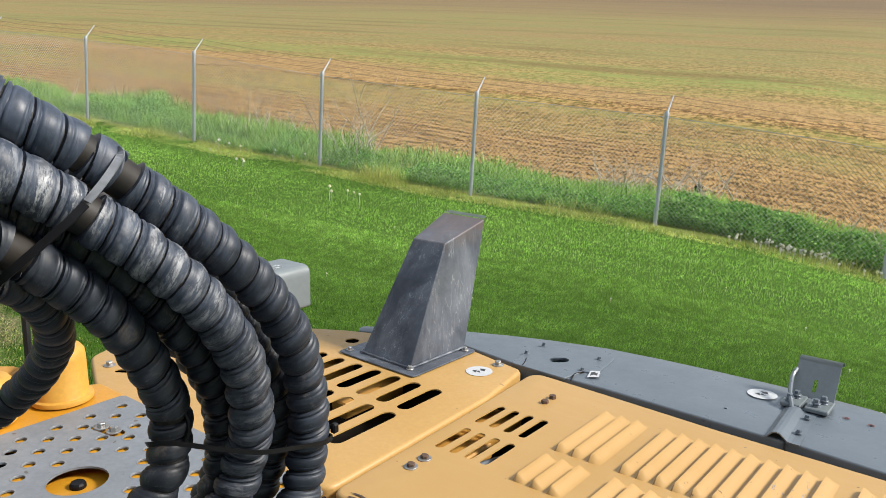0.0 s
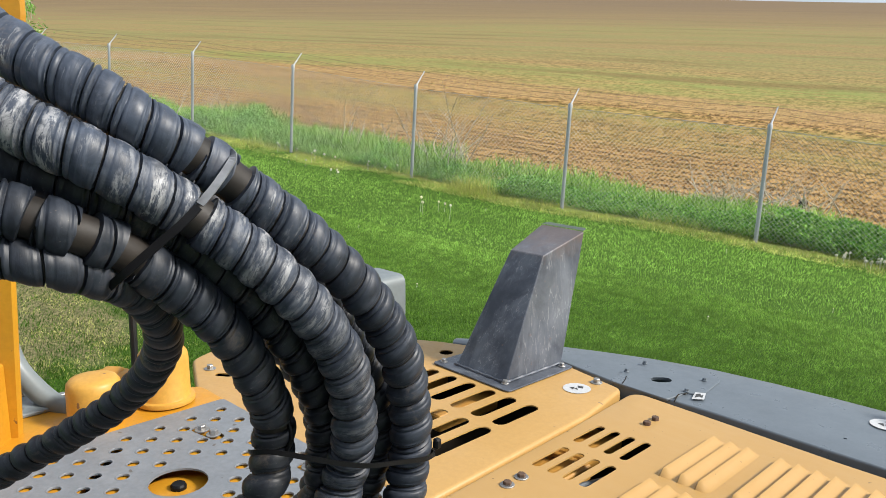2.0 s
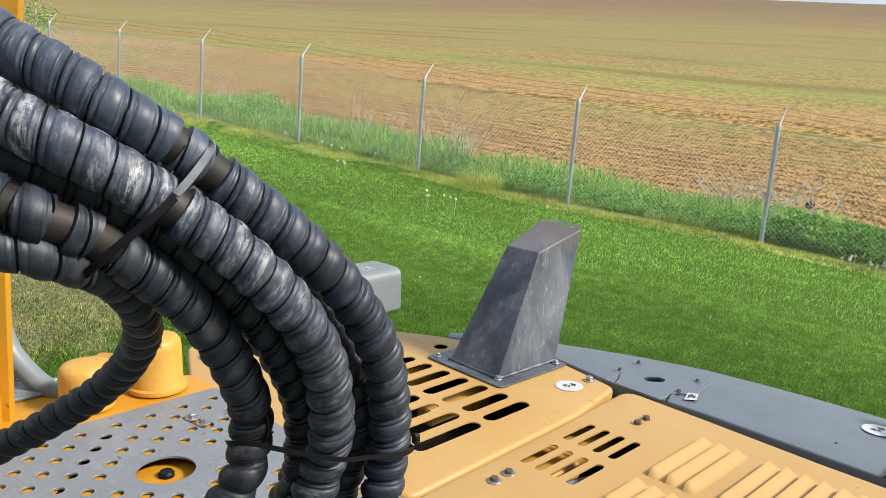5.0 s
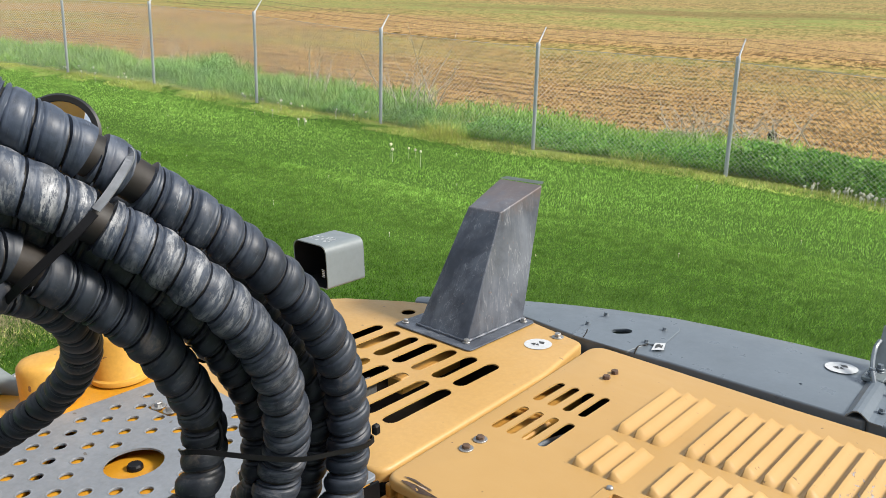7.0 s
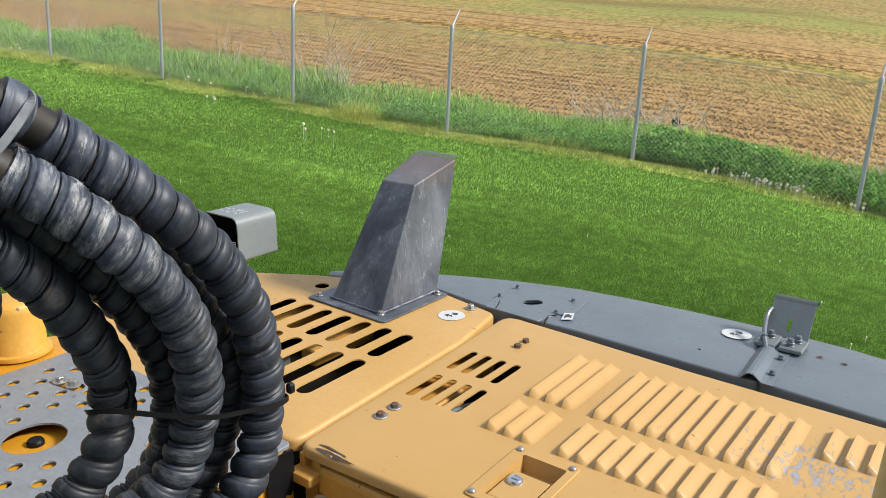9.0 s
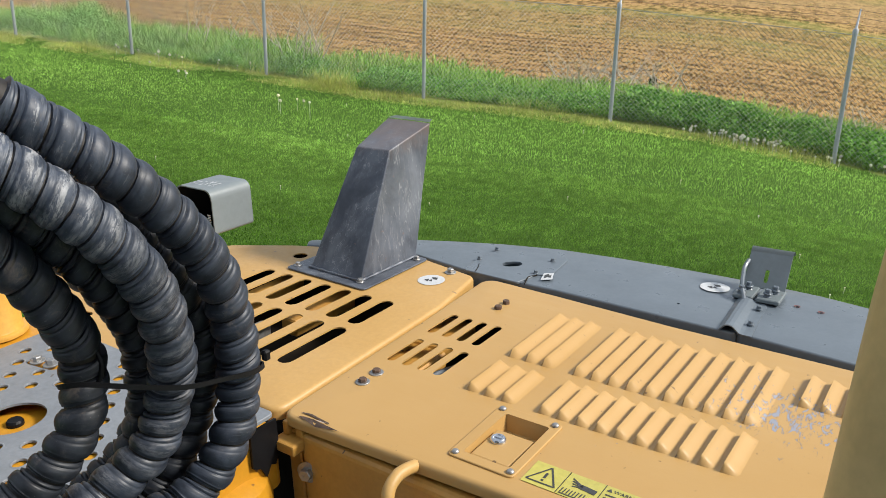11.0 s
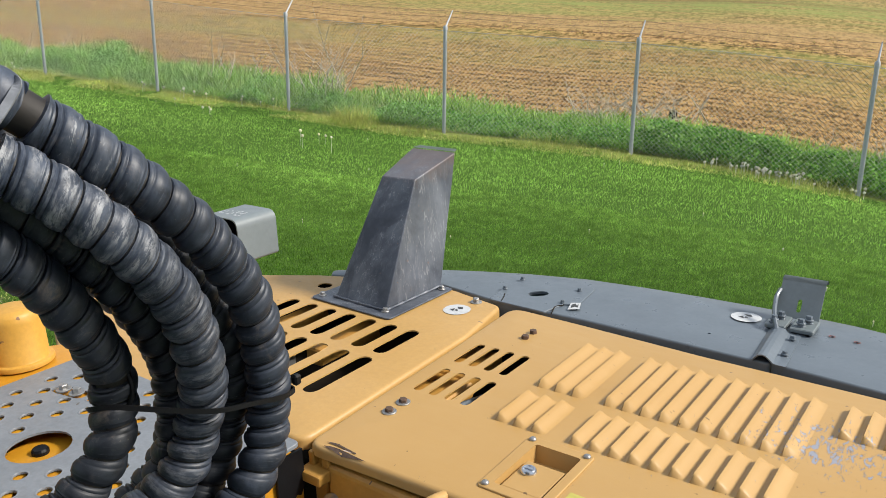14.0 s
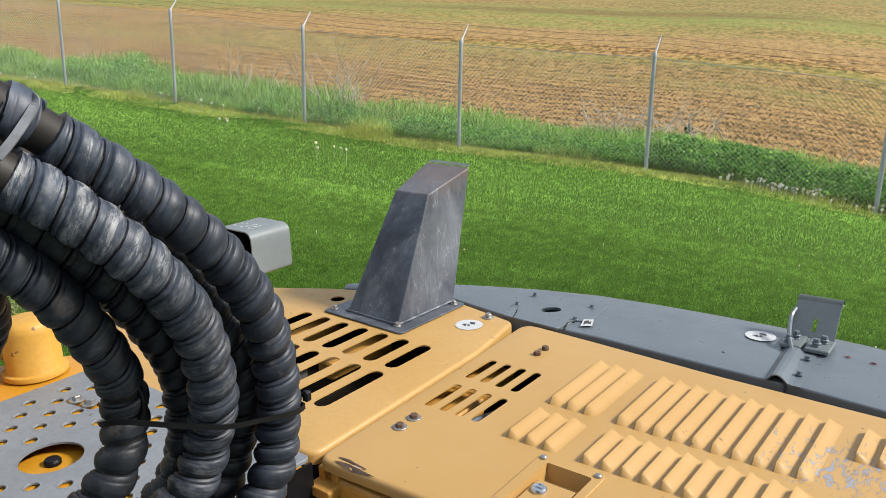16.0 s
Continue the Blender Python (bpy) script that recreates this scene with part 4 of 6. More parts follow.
# ---- far tree on the crest and a hanging branch beyond the fence ----
def make_tree(name, s, n, height, crown, leaves, size, label, seed, leaf, weeping=0):
    r = random.Random(seed)
    tree = new(name)
    tree.matrix_world = FENCE @ pose(s, n, ground_z(s, n))
    tagged(tree, label, "tree")
    bm = bmesh.new()
    tips = []
    add_sweep(bm, [Vector((0, 0, -0.2)), Vector((0.03, 0, height * 0.3)), Vector((-0.04, 0.03, height * 0.62)), Vector((0, 0, height * 0.9))], lambda i, a: height * 0.025 * (1 - i / 4.2), 8)
    for k in range(11):
        z = height * (r.uniform(0.25, 0.50) if weeping else r.uniform(0.32, 0.85))
        a, L = r.uniform(0, 6.3), crown * r.uniform(0.6, 1.1)
        p0 = Vector((0, 0, z))
        p2 = p0 + Vector((math.cos(a) * L, math.sin(a) * L, L * r.uniform(0.0, 0.7)))
        lb = bmesh.new()
        add_sweep(lb, [p0, (p0 + p2) / 2 + Vector((0, 0, 0.1 * L)), p2], lambda i, _a: height * 0.009 * (1 - i / 2.6), 5)
        part("limb", lb, M_TWIG, tree)
        tips += [p2, (p0 + p2) / 2, p0 * 0.3 + p2 * 0.7]
    part("trunk", bm, M_TWIG, tree)
    verts, faces = [], []
    for _ in range(leaves):
        c = r.choice(tips) + Vector((r.gauss(0, 1), r.gauss(0, 1), r.gauss(0, 0.8))) * crown * 0.26
        u = Vector((r.gauss(0, 1), r.gauss(0, 1), r.gauss(0, 1))).normalized() * size * r.uniform(0.6, 1.2)
        w = u.cross(Vector((r.gauss(0, 1), r.gauss(0, 1), r.gauss(0, 1)))).normalized() * size * 0.4
        k = len(verts)
        verts += [tuple(c - u), tuple(c + w), tuple(c + u), tuple(c - w)]
        faces.append((k, k + 1, k + 2, k + 3))
    # hanging shoots at the top
    for _ in range(weeping):
        a, L = r.uniform(0, 6.3), crown * r.uniform(0.5, 0.95)
        p0 = Vector((0, 0, height * 0.88))
        p1 = p0 + Vector((math.cos(a) * L * 0.6, math.sin(a) * L * 0.6, 0.16))
        p2 = p0 + Vector((math.cos(a) * L, math.sin(a) * L, -0.10))
        p3 = p2 + Vector((0, 0, -r.uniform(0.15, 0.55)))
        lb = bmesh.new()
        add_sweep(lb, [p0, p1, p2, p3], 0.009, 5)
        part("limb", lb, M_TWIG, tree)
        for _k in range(34):
            g = r.uniform(0, 2)
            c = (p1.lerp(p2, g) if g < 1 else p2.lerp(p3, g - 1)) + Vector((r.gauss(0, 0.05), r.gauss(0, 0.05), r.gauss(0, 0.05)))
            u = Vector((r.gauss(0, 0.35), r.gauss(0, 0.35), -1)).normalized() * size * r.uniform(0.7, 1.3)
            w = u.cross(Vector((r.gauss(0, 1), r.gauss(0, 1), 0.1))).normalized() * size * 0.35
            k = len(verts)
            verts += [tuple(c - u), tuple(c + w), tuple(c + u), tuple(c - w)]
            faces.append((k, k + 1, k + 2, k + 3))
    me = bpy.data.meshes.new("crown")
    me.from_pydata(verts, [], faces)
    me.materials.append(leaf)
    ob = new("crown", me)
    ob.parent = tree


# distance haze is mixed into these leaf tones
M_FAR_LEAF = leaf_material("hazed_far_leaves", (0.26, 0.33, 0.25), (0.38, 0.45, 0.37), (0.50, 0.56, 0.50))
make_tree("hedgerow_tree", -77.4, 221.0, 2.6, 0.8, 420, 0.16, "small green bush on the crest of the field, paled for haze", 3, M_FAR_LEAF)
make_tree("sapling", -29.3, 7.4, 2.75, 0.75, 620, 0.07, "young green tree with hanging shoots beyond the fence", 4, M_LEAF, 9)

# ---- the machine: one thing, in its own directions (x along the hood's louvre rows, y to the rear, z off the hood) ----
excavator = new("excavator")
excavator.matrix_world = pose(0.0, 1.6, 1.737, 3.209, -0.752, -38.845)
tagged(excavator, "yellow and grey excavator with black guarded hoses, parked on lawn", "excavator")

# engine hood with vents and pressed louvres
vents = [slot(0.301 + 0.0372 * i, -0.0755, 0.104, 0.020) for i in range(4)]
vents.append(rounded([(0.604, -0.459), (0.692, -0.459), (0.692, -0.321), (0.604, -0.321)], 0.006))
vents += [slot(0.308 + 0.0370 * i, -0.218, 0.110, 0.020) for i in range(4)]
hood_out = rounded([(0.279, -0.522, 0.02), (1.42, -0.47, 0.02), (1.42, 0.150, 0.03), (0.72, 0.168, 0), (0.44, 0.187, 0), (0.245, 0.197, 0.03), (0.262, -0.08, 0)], 0.02)
hood = part("engine_hood", sheet(hood_out, vents, 0.010, 0.010, 0.003), M_HOOD, excavator, "faded yellow hood with louvres and flaked paint")
hood.data.shade_smooth()
hood.data.set_sharp_from_angle(angle=radians(40))


def louvre_mesh(length):
    """Pressed scoop: steep lip at -x, falling to +x, with pinched round ends."""
    bm = bmesh.new()
    w, top, n, m = 0.0330, 0.0140, 22, 9
    grid = []
    for i in range(n + 1):
        t = i / n
        y = (t - 0.5) * length
        e = min(1.0, min(t, 1 - t) * length / 0.013)
        e = math.sqrt(max(0.0, 1 - (1 - e) ** 2))
        row = []
        for j in range(m + 1):
            x = j / m
            prof = (x / 0.10) if x < 0.10 else (0.5 + 0.5 * math.cos(math.pi * ((x - 0.10) / 0.90) ** 0.85))
            row.append(bm.verts.new(((x - 0.02) * w, y, top * prof * e - 0.0006)))
        grid.append(row)
    for a, b in zip(grid, grid[1:]):
        for j in range(m):
            bm.faces.new((a[j], a[j + 1], b[j + 1], b[j]))
    bmesh.ops.recalc_face_normals(bm, faces=bm.faces[:])
    me = bpy.data.meshes.new("louvre")
    bm.to_mesh(me)
    bm.free()
    me.materials.append(M_HOOD)
    me.shade_smooth()
    me.set_sharp_from_angle(angle=radians(55))
    return me


long_louvre, short_louvre, end_louvre = louvre_mesh(0.228), louvre_mesh(0.122), louvre_mesh(0.118)
rows_of = [(long_louvre, -0.0205, [0.499 + 0.0362 * i for i in range(3)] + [0.638 + 0.0346 * i for i in range(10)]),
           (short_louvre, -0.2275, [0.501 + 0.0362 * i for i in range(3)] + [0.648 + 0.0345 * i for i in range(10)]),
           (end_louvre, 0.032, [1.013 + 0.0345 * i for i in range(9)])]
for me, y, xs in rows_of:
    for x in xs:
        lv = new("louvre", me)
        lv.parent = hood
        lv.location = (x, y, 0)
for x, y in ((0.322, -0.369), (0.321, -0.327)):
    put_bolt(hood, B_HOOD, x, y, 0, x * 900)
for x, y in ((0.361, 0.056), (0.361, 0.091)):
    put_bolt(hood, B_RUST, x, y, 0, y * 700)

# paint scraped off the hood's front lip
def lip_z(x, y):
    off = min(0.009, max(0.0, -0.522 + (x - 0.279) * 0.0456 - y))
    return math.sqrt(0.010 ** 2 - off ** 2) - 0.010 + 0.0018


M_SCRAPE = painted("scraped_primer", (0.050, 0.028, 0.019), (0.13, 0.085, 0.06), 0.7, 0, 0, (0, 0, 0), 0.4, 70)
for pts in (((0.3017, -0.5114), (0.3120, -0.5075), (0.3247, -0.5057), (0.345, -0.5085), (0.3677, -0.5107), (0.3713, -0.5140), (0.350, -0.5125), (0.325, -0.5110)),
            ((0.3053, -0.5230), (0.318, -0.5185), (0.336, -0.5170), (0.365, -0.5190), (0.3985, -0.5205), (0.3780, -0.5235), (0.350, -0.5275), (0.330, -0.5255))):
    bm = bmesh.new()
    bm.faces.new([bm.verts.new((x, y, lip_z(x, y))) for x, y in pts][::-1])
    bmesh.ops.triangulate(bm, faces=bm.faces[:])
    bmesh.ops.recalc_face_normals(bm, faces=bm.faces[:])
    part("scrape", bm, M_SCRAPE, hood, "dark scraped patch in the paint")

bm = bmesh.new()
bm.faces.new([bm.verts.new((x, y, lip_z(x, y) + 0.0004)) for x, y in ((0.338, -0.5160), (0.350, -0.5150), (0.362, -0.5152), (0.364, -0.5166), (0.350, -0.5172))][::-1])
bmesh.ops.recalc_face_normals(bm, faces=bm.faces[:])
part("bare_sliver", bm, painted("bare_primer", (0.46, 0.39, 0.37), (0.34, 0.27, 0.25), 0.6), hood, "pale bare sliver in the scraped paint")

# latch in its pressed bezel
latch = part("latch_bezel", sheet(rounded([(0.588, -0.474), (0.704, -0.474), (0.704, -0.305), (0.585, -0.305)], 0.008),
                                  [rounded([(0.606, -0.457), (0.690, -0.457), (0.690, -0.323), (0.606, -0.323)], 0.006)], 0.002, 0.001, 0.0016), M_HOOD, hood, "yellow paddle latch bezel")
latch.location.z = 0.0032
bm = bmesh.new()
lo, hi, d = (0.606, -0.457), (0.690, -0.323), -0.026
ring_a = [bm.verts.new((x, y, 0.002)) for x, y in ((lo[0], lo[1]), (hi[0], lo[1]), (hi[0], hi[1]), (lo[0], hi[1]))]
ring_b = [bm.verts.new((x, y, d)) for x, y in ((lo[0] + 0.004, lo[1]), (hi[0] - 0.004, lo[1]), (hi[0] - 0.004, hi[1] - 0.006), (lo[0] + 0.004, hi[1] - 0.006))]
for i in range(4):
    bm.faces.new((ring_a[i], ring_b[i], ring_b[(i + 1) % 4], ring_a[(i + 1) % 4]))
bm.faces.new(ring_b)
bmesh.ops.recalc_face_normals(bm, faces=bm.faces[:])
bmesh.ops.reverse_faces(bm, faces=bm.faces[:])
part("latch_pocket", bm, M_HOOD, hood)
bm = bmesh.new()
add_box(bm, (0.613, -0.449, -0.020), (0.684, -0.364, -0.003), 0.003, 2)
part("latch_paddle", bm, M_HOOD, hood)
bm = bmesh.new()
add_lathe(bm, [(0, 0), (0.0135, 0), (0.0135, 0.003), (0.011, 0.006), (0.0085, 0.006), (0.0078, 0.0048), (0, 0.0048)], 24, pose(0.632, -0.393, -0.003))
add_box(bm, (0.6255, -0.3942, 0.0024), (0.6385, -0.3918, 0.0036))
part("lock_cylinder", bm, M_CHROME, hood, "round chrome lock cylinder", True)
bm = bmesh.new()
add_lathe(bm, [(0.0065, 0), (0.0062, 0.0018), (0.0045, 0.0036), (0.002, 0.0044), (0, 0.0046)], 14)
rivet_me = bpy.data.meshes.new("rivet")
bm.to_mesh(rivet_me)
bm.free()
rivet_me.materials.append(M_ZINC)
rivet_me.shade_smooth()
for x, y in ((0.597, -0.466), (0.594, -0.314), (0.695, -0.313), (0.697, -0.465)):
    put_bolt(hood, rivet_me, x, y, 0.0038, 0, name="rivet")

# warning decal: three panels
decal = new("warning_decal")
decal.parent = hood
tagged(decal, "yellow hot-surface warning decal in three panels")


def flat(name, pts, z, mat, parent, label=""):
    bm = bmesh.new()
    bm.faces.new([bm.verts.new((x, y, z)) for x, y in pts])
    bmesh.ops.recalc_face_normals(bm, faces=bm.faces[:])
    for f_ in bm.faces:
        if f_.normal.z < 0:
            f_.normal_flip()
    return part(name, bm, mat, parent, label)


def stroke(a, b, w):
    a, b = Vector((*a, 0)), Vector((*b, 0))
    d = (b - a).normalized()
    s = Vector((-d.y, d.x, 0)) * w / 2
    return [tuple(q[:2]) for q in (a - s, b - s, b + s, a + s)]


def text(body, x, y, z, size, mat, parent, turn=0.0):
    cu = bpy.data.curves.new("lettering", "FONT")
    cu.body, cu.size, cu.extrude = body, size, 0.0001
    tmp = bpy.data.objects.new("lettering_curve", cu)
    scene.collection.objects.link(tmp)
    me = bpy.data.meshes.new_from_object(tmp.evaluated_get(bpy.context.evaluated_depsgraph_get()))
    bpy.data.objects.remove(tmp)
    me.materials.clear()
    me.materials.append(mat)
    ob = new("lettering", me)
    ob.parent = parent
    ob.matrix_local = pose(x, y, z, 0, 0, turn)
    return ob


bm = bmesh.new()
for x0, x1 in ((0.7165, 0.7735), (0.7745, 0.8315), (0.8325, 0.8895)):
    f_ = bm.faces.new([bm.verts.new(q) for q in ((x0, -0.470, 0.0010), (x1, -0.470, 0.0010), (x1, -0.412, 0.0010), (x0, -0.412, 0.0010))])
part("panel", bm, M_DECAL, decal)
bm = bmesh.new()
tri = [(0.7215, -0.461), (0.7685, -0.461), (0.745, -0.419)]
strokes = [stroke(tri[i], tri[(i + 1) % 3], 0.0028) for i in range(3)]
strokes += [stroke((0.745, -0.448), (0.745, -0.434), 0.0042), stroke((0.745, -0.4555), (0.745, -0.4515), 0.0042)]
strokes += [stroke((0.779 + 0.005 * k, -0.464), (0.780 + 0.005 * k, -0.452), 0.0018) for k in range(8)]
strokes += [stroke((0.778, -0.466), (0.820, -0.466), 0.002)]
strokes += [stroke((0.800, -0.437), (0.826, -0.440), 0.011)] + [stroke((0.783 + 0.002 * k, -0.4245 - 0.006 * k), (0.804, -0.436 - 0.001 * k), 0.0024) for k in range(4)]
strokes += [stroke((0.838, -0.434 - 0.008 * k), (0.884 - 0.006 * (k % 2), -0.434 - 0.008 * k), 0.0028) for k in range(4)]
for x in (0.774, 0.832):
    strokes.append(stroke((x, -0.470), (x, -0.412), 0.001))
for st in strokes:
    bm.faces.new([bm.verts.new((x, y, 0.0016)) for x, y in st])
for f_ in bm.faces:
    f_.normal_update()
    if f_.normal.z < 0:
        f_.normal_flip()
part("print", bm, M_INK, decal)
text("WARNING", 0.8465, -0.425, 0.0016, 0.0098, M_INK, decal)
flat("warning_sign", [(0.836, -0.4255), (0.845, -0.4255), (0.8405, -0.4175)], 0.0016, M_INK, decal)


def round_sticker(x, y, z, r, turn, parent, tilt=(0, 0)):
    st = part("sticker", bmesh.new(), M_WHITE, parent, "round white sticker with a black mark")
    bm = bmesh.new()
    bm.faces.new([bm.verts.new((px, py, 0)) for px, py in ring_points(0, 0, r, r, 28)])
    bm.to_mesh(st.data)
    bm.free()
    st.matrix_local = pose(x, y, z, tilt[0], tilt[1], 0) @ pose(0, 0, 0, 0, 0, turn)
    bm = bmesh.new()
    for pts in ([(0.1, 0.5), (0.5, 0.32), (0.42, -0.05), (0.12, 0.1)], [(-0.5, 0.15), (-0.12, 0.2), (-0.3, -0.3)], [(-0.2, -0.12), (0.02, 0.1), (0.05, -0.35)]):
        bm.faces.new([bm.verts.new((a * r, b * r, 0.0006)) for a, b in pts])
    for f_ in bm.faces:
        f_.normal_update()
        if f_.normal.z < 0:
            f_.normal_flip()
    part("print", bm, M_INK, st)
    return st


# panel with the exhaust, slotted
holes = [slot(-0.262 + 0.0648 * i, -0.111, 0.142, 0.037) for i in range(7)]
holes += [slot(-0.323 + 0.0648 * i, -0.302, 0.190, 0.037) for i in range(8)]
holes += [ring_points(-0.278, 0.076, 0.020), slot(-0.545, -0.455, 0.05, 0.022, 0.6), slot(-0.43, -0.47, 0.05, 0.022, 0.2)]
panel_out = rounded([(0.252, -0.522, 0.025), (0.232, 0.0, 0), (0.200, 0.190, 0.02), (0.0, 0.232, 0), (-0.20, 0.190, 0), (-0.35, 0.128, 0), (-0.50, 0.04, 0), (-0.66, -0.12, 0), (-0.76, -0.30, 0.05), (-0.70, -0.45, 0.05), (-0.50, -0.545, 0.03)], 0.02)
panel = part("exhaust_panel", sheet(panel_out, holes, 0.010, 0.016, 0.003), M_YELLOW, excavator, "faded yellow slotted panel round the exhaust")
panel.data.shade_smooth()
panel.data.set_sharp_from_angle(angle=radians(40))
put_bolt(panel, B_ZINC, 0.142, 0.185, 0, 12)
put_bolt(panel, B_ZINC, -0.607, -0.46, 0, 33)
round_sticker(0.131, 0.117, 0.0012, 0.034, 40, panel)

# near-black block and walls paint the shade under the hood; a few yellow stiffeners
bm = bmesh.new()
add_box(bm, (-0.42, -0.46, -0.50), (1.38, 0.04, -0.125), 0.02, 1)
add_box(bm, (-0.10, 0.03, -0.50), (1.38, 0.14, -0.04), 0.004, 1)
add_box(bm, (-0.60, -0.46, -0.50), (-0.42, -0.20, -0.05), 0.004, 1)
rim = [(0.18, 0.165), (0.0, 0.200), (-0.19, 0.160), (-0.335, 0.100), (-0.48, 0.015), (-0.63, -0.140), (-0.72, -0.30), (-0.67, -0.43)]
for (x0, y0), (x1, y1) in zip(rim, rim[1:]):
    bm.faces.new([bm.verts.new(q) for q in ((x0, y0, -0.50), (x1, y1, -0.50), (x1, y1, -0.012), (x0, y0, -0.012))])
part("bay_block", bm, M_DARK, excavator, "near-black block and walls that darken the space under the hood")
for lo, hi in (((-0.275, -0.170, -0.075), (-0.212, 0.02, -0.034)), ((-0.085, -0.190, -0.075), (-0.036, 0.02, -0.034)), ((0.250, -0.27, -0.070), (0.346, -0.128, -0.034)), ((0.250, -0.126, -0.070), (0.322, 0.025, -0.034))):
    bm = bmesh.new()
    add_box(bm, lo, hi, 0.004, 1)
    part("stiffener", bm, M_YELLOW_SIDE, excavator)
bm = bmesh.new()
add_sweep(bm, spline([(0.34, -0.32, -0.06), (0.37, -0.22, -0.045), (0.39, -0.10, -0.06)], 0.02), 0.008, 8)
part("engine_pipe", bm, M_GREY, excavator, "", True)
bm = bmesh.new()
add_box(bm, (-0.075, -0.30, -0.045), (-0.045, -0.255, -0.012), 0.005, 2)
part("hose_clamp", bm, M_ZINC, excavator)

# exhaust stack
stack = new("exhaust_stack")
stack.parent = excavator
tagged(stack, "dark weathered steel exhaust stack, rusty at the top")
bm = bmesh.new()
base = [(-0.182, 0.016, 0.004), (-0.004, 0.006, 0.004), (0.004, 0.224, 0.004), (-0.186, 0.232, 0.004)]
topq = [(-0.137, 0.173, 0.298), (-0.029, 0.173, 0.299), (-0.030, 0.352, 0.340), (-0.173, 0.350, 0.342)]
va, vb = [bm.verts.new(q) for q in base], [bm.verts.new(q) for q in topq]
for i in range(4):
    bm.faces.new((va[i], va[(i + 1) % 4], vb[(i + 1) % 4], vb[i]))
bm.faces.new(vb)
bmesh.ops.subdivide_edges(bm, edges=bm.edges[:], cuts=3, use_grid_fill=True)
for v in bm.verts:
    v.co += Vector((noise.noise(v.co * 9), noise.noise(v.co * 9 + Vector((5, 0, 0))), 0)) * 0.0012
bmesh.ops.recalc_face_normals(bm, faces=bm.faces[:])
tower = part("tower", bm, M_STACK, stack)
bev = tower.modifiers.new("edge", "BEVEL")
bev.width, bev.segments, bev.limit_method, bev.angle_limit = 0.003, 2, "ANGLE", radians(35)
bm = bmesh.new()
strip_v = [bm.verts.new(q) for q in ((-0.174, 0.349, 0.3435), (-0.031, 0.351, 0.3415), (-0.040, 0.374, 0.3445), (-0.166, 0.372, 0.3465))]
bm.faces.new(strip_v)
bmesh.ops.solidify(bm, geom=bm.faces[:], thickness=0.004)
bmesh.ops.recalc_face_normals(bm, faces=bm.faces[:])
part("outlet_lip", bm, M_BOX, stack, "pale grey lip at the stack's outlet")
bm = sheet(rounded([(-0.236, -0.016), (0.034, -0.026), (0.040, 0.226), (-0.222, 0.236)], 0.012), [], 0.002, 0.001, 0.002)
fl = part("flange", bm, M_STACK, stack)
fl.location.z = 0.0055
bm = bmesh.new()
weld = [(-0.184, 0.014), (-0.002, 0.004), (0.006, 0.226), (-0.188, 0.234)]
for i in range(4):
    a, b = Vector((*weld[i], 0.008)), Vector((*weld[(i + 1) % 4], 0.008))
    pts = [a.lerp(b, k / 14) for k in range(15)]
    add_sweep(bm, pts, lambda i_, a_: 0.0035 + 0.0012 * math.sin(i_ * 2.1), 6)
part("weld_seam", bm, M_STACK, stack)
for x, y in ((-0.217, 0.006), (-0.003, 0.004), (0.020, 0.205), (-0.205, 0.215)):
    put_bolt(stack, B_SMALL, x, y, 0.0058, x * 777)


# grey counterweight cover: two crowned panels, an access lid, bracket and joint strip
def crown(x, y):
    d = max(0.0, y - 0.22)
    return -0.002 + 0.020 * d - 0.12 * d * d


def sheet_crowned(outline, holes, er, sk, th, lift=0.0):
    bm = sheet(outline, holes, er, sk, th)
    bmesh.ops.triangulate(bm, faces=[f_ for f_ in bm.faces if len(f_.verts) > 4])
    for _ in range(3):
        long_e = [e for e in bm.edges if e.calc_length() > 0.07]
        if long_e:
            bmesh.ops.subdivide_edges(bm, edges=long_e, cuts=1)
    bmesh.ops.triangulate(bm, faces=[f_ for f_ in bm.faces if len(f_.verts) > 4])
    for v in bm.verts:
        v.co.z += crown(v.co.x, v.co.y) + lift
    bmesh.ops.recalc_face_normals(bm, faces=bm.faces[:])
    return bm


rear = [(1.62, 0.33), (1.33, 0.44), (1.05, 0.505)]
cover_r = part("cover_panel", sheet_crowned(rounded([(0.846, 0.222, 0.008), (1.62, 0.150, 0.02), *[(x, y, 0) for x, y in rear], (0.95, 0.525, 0), (0.846, 0.534, 0)], 0.0),
               [ring_points(0.917, 0.425, 0.005, n=8), ring_points(0.968, 0.418, 0.005, n=8)], 0.005, 0.032, 0.004), M_GREY, excavator, "grey crowned counterweight cover")
cover_l = part("cover_panel", sheet_crowned(rounded([(0.205, 0.226, 0.02), (0.42, 0.232, 0), (0.838, 0.218, 0.006), (0.838, 0.535, 0), (0.732, 0.536, 0), (0.593, 0.532, 0), (0.445, 0.521, 0), (0.29, 0.500, 0), (0.139, 0.452, 0), (0.02, 0.402, 0), (-0.10, 0.345, 0), (-0.24, 0.262, 0), (-0.352, 0.190, 0.015), (-0.330, 0.160, 0.01), (-0.20, 0.216, 0), (-0.04, 0.262, 0)], 0.0),
               [ring_points(0.690, 0.300, 0.004, n=8), slot(0.247, 0.315, 0.056, 0.037, 0.75)], 0.005, 0.032, 0.004), M_GREY, excavator, "grey crowned counterweight cover")
for ob in (cover_r, cover_l):
    ob.data.shade_smooth()
    ob.data.set_sharp_from_angle(angle=radians(38))
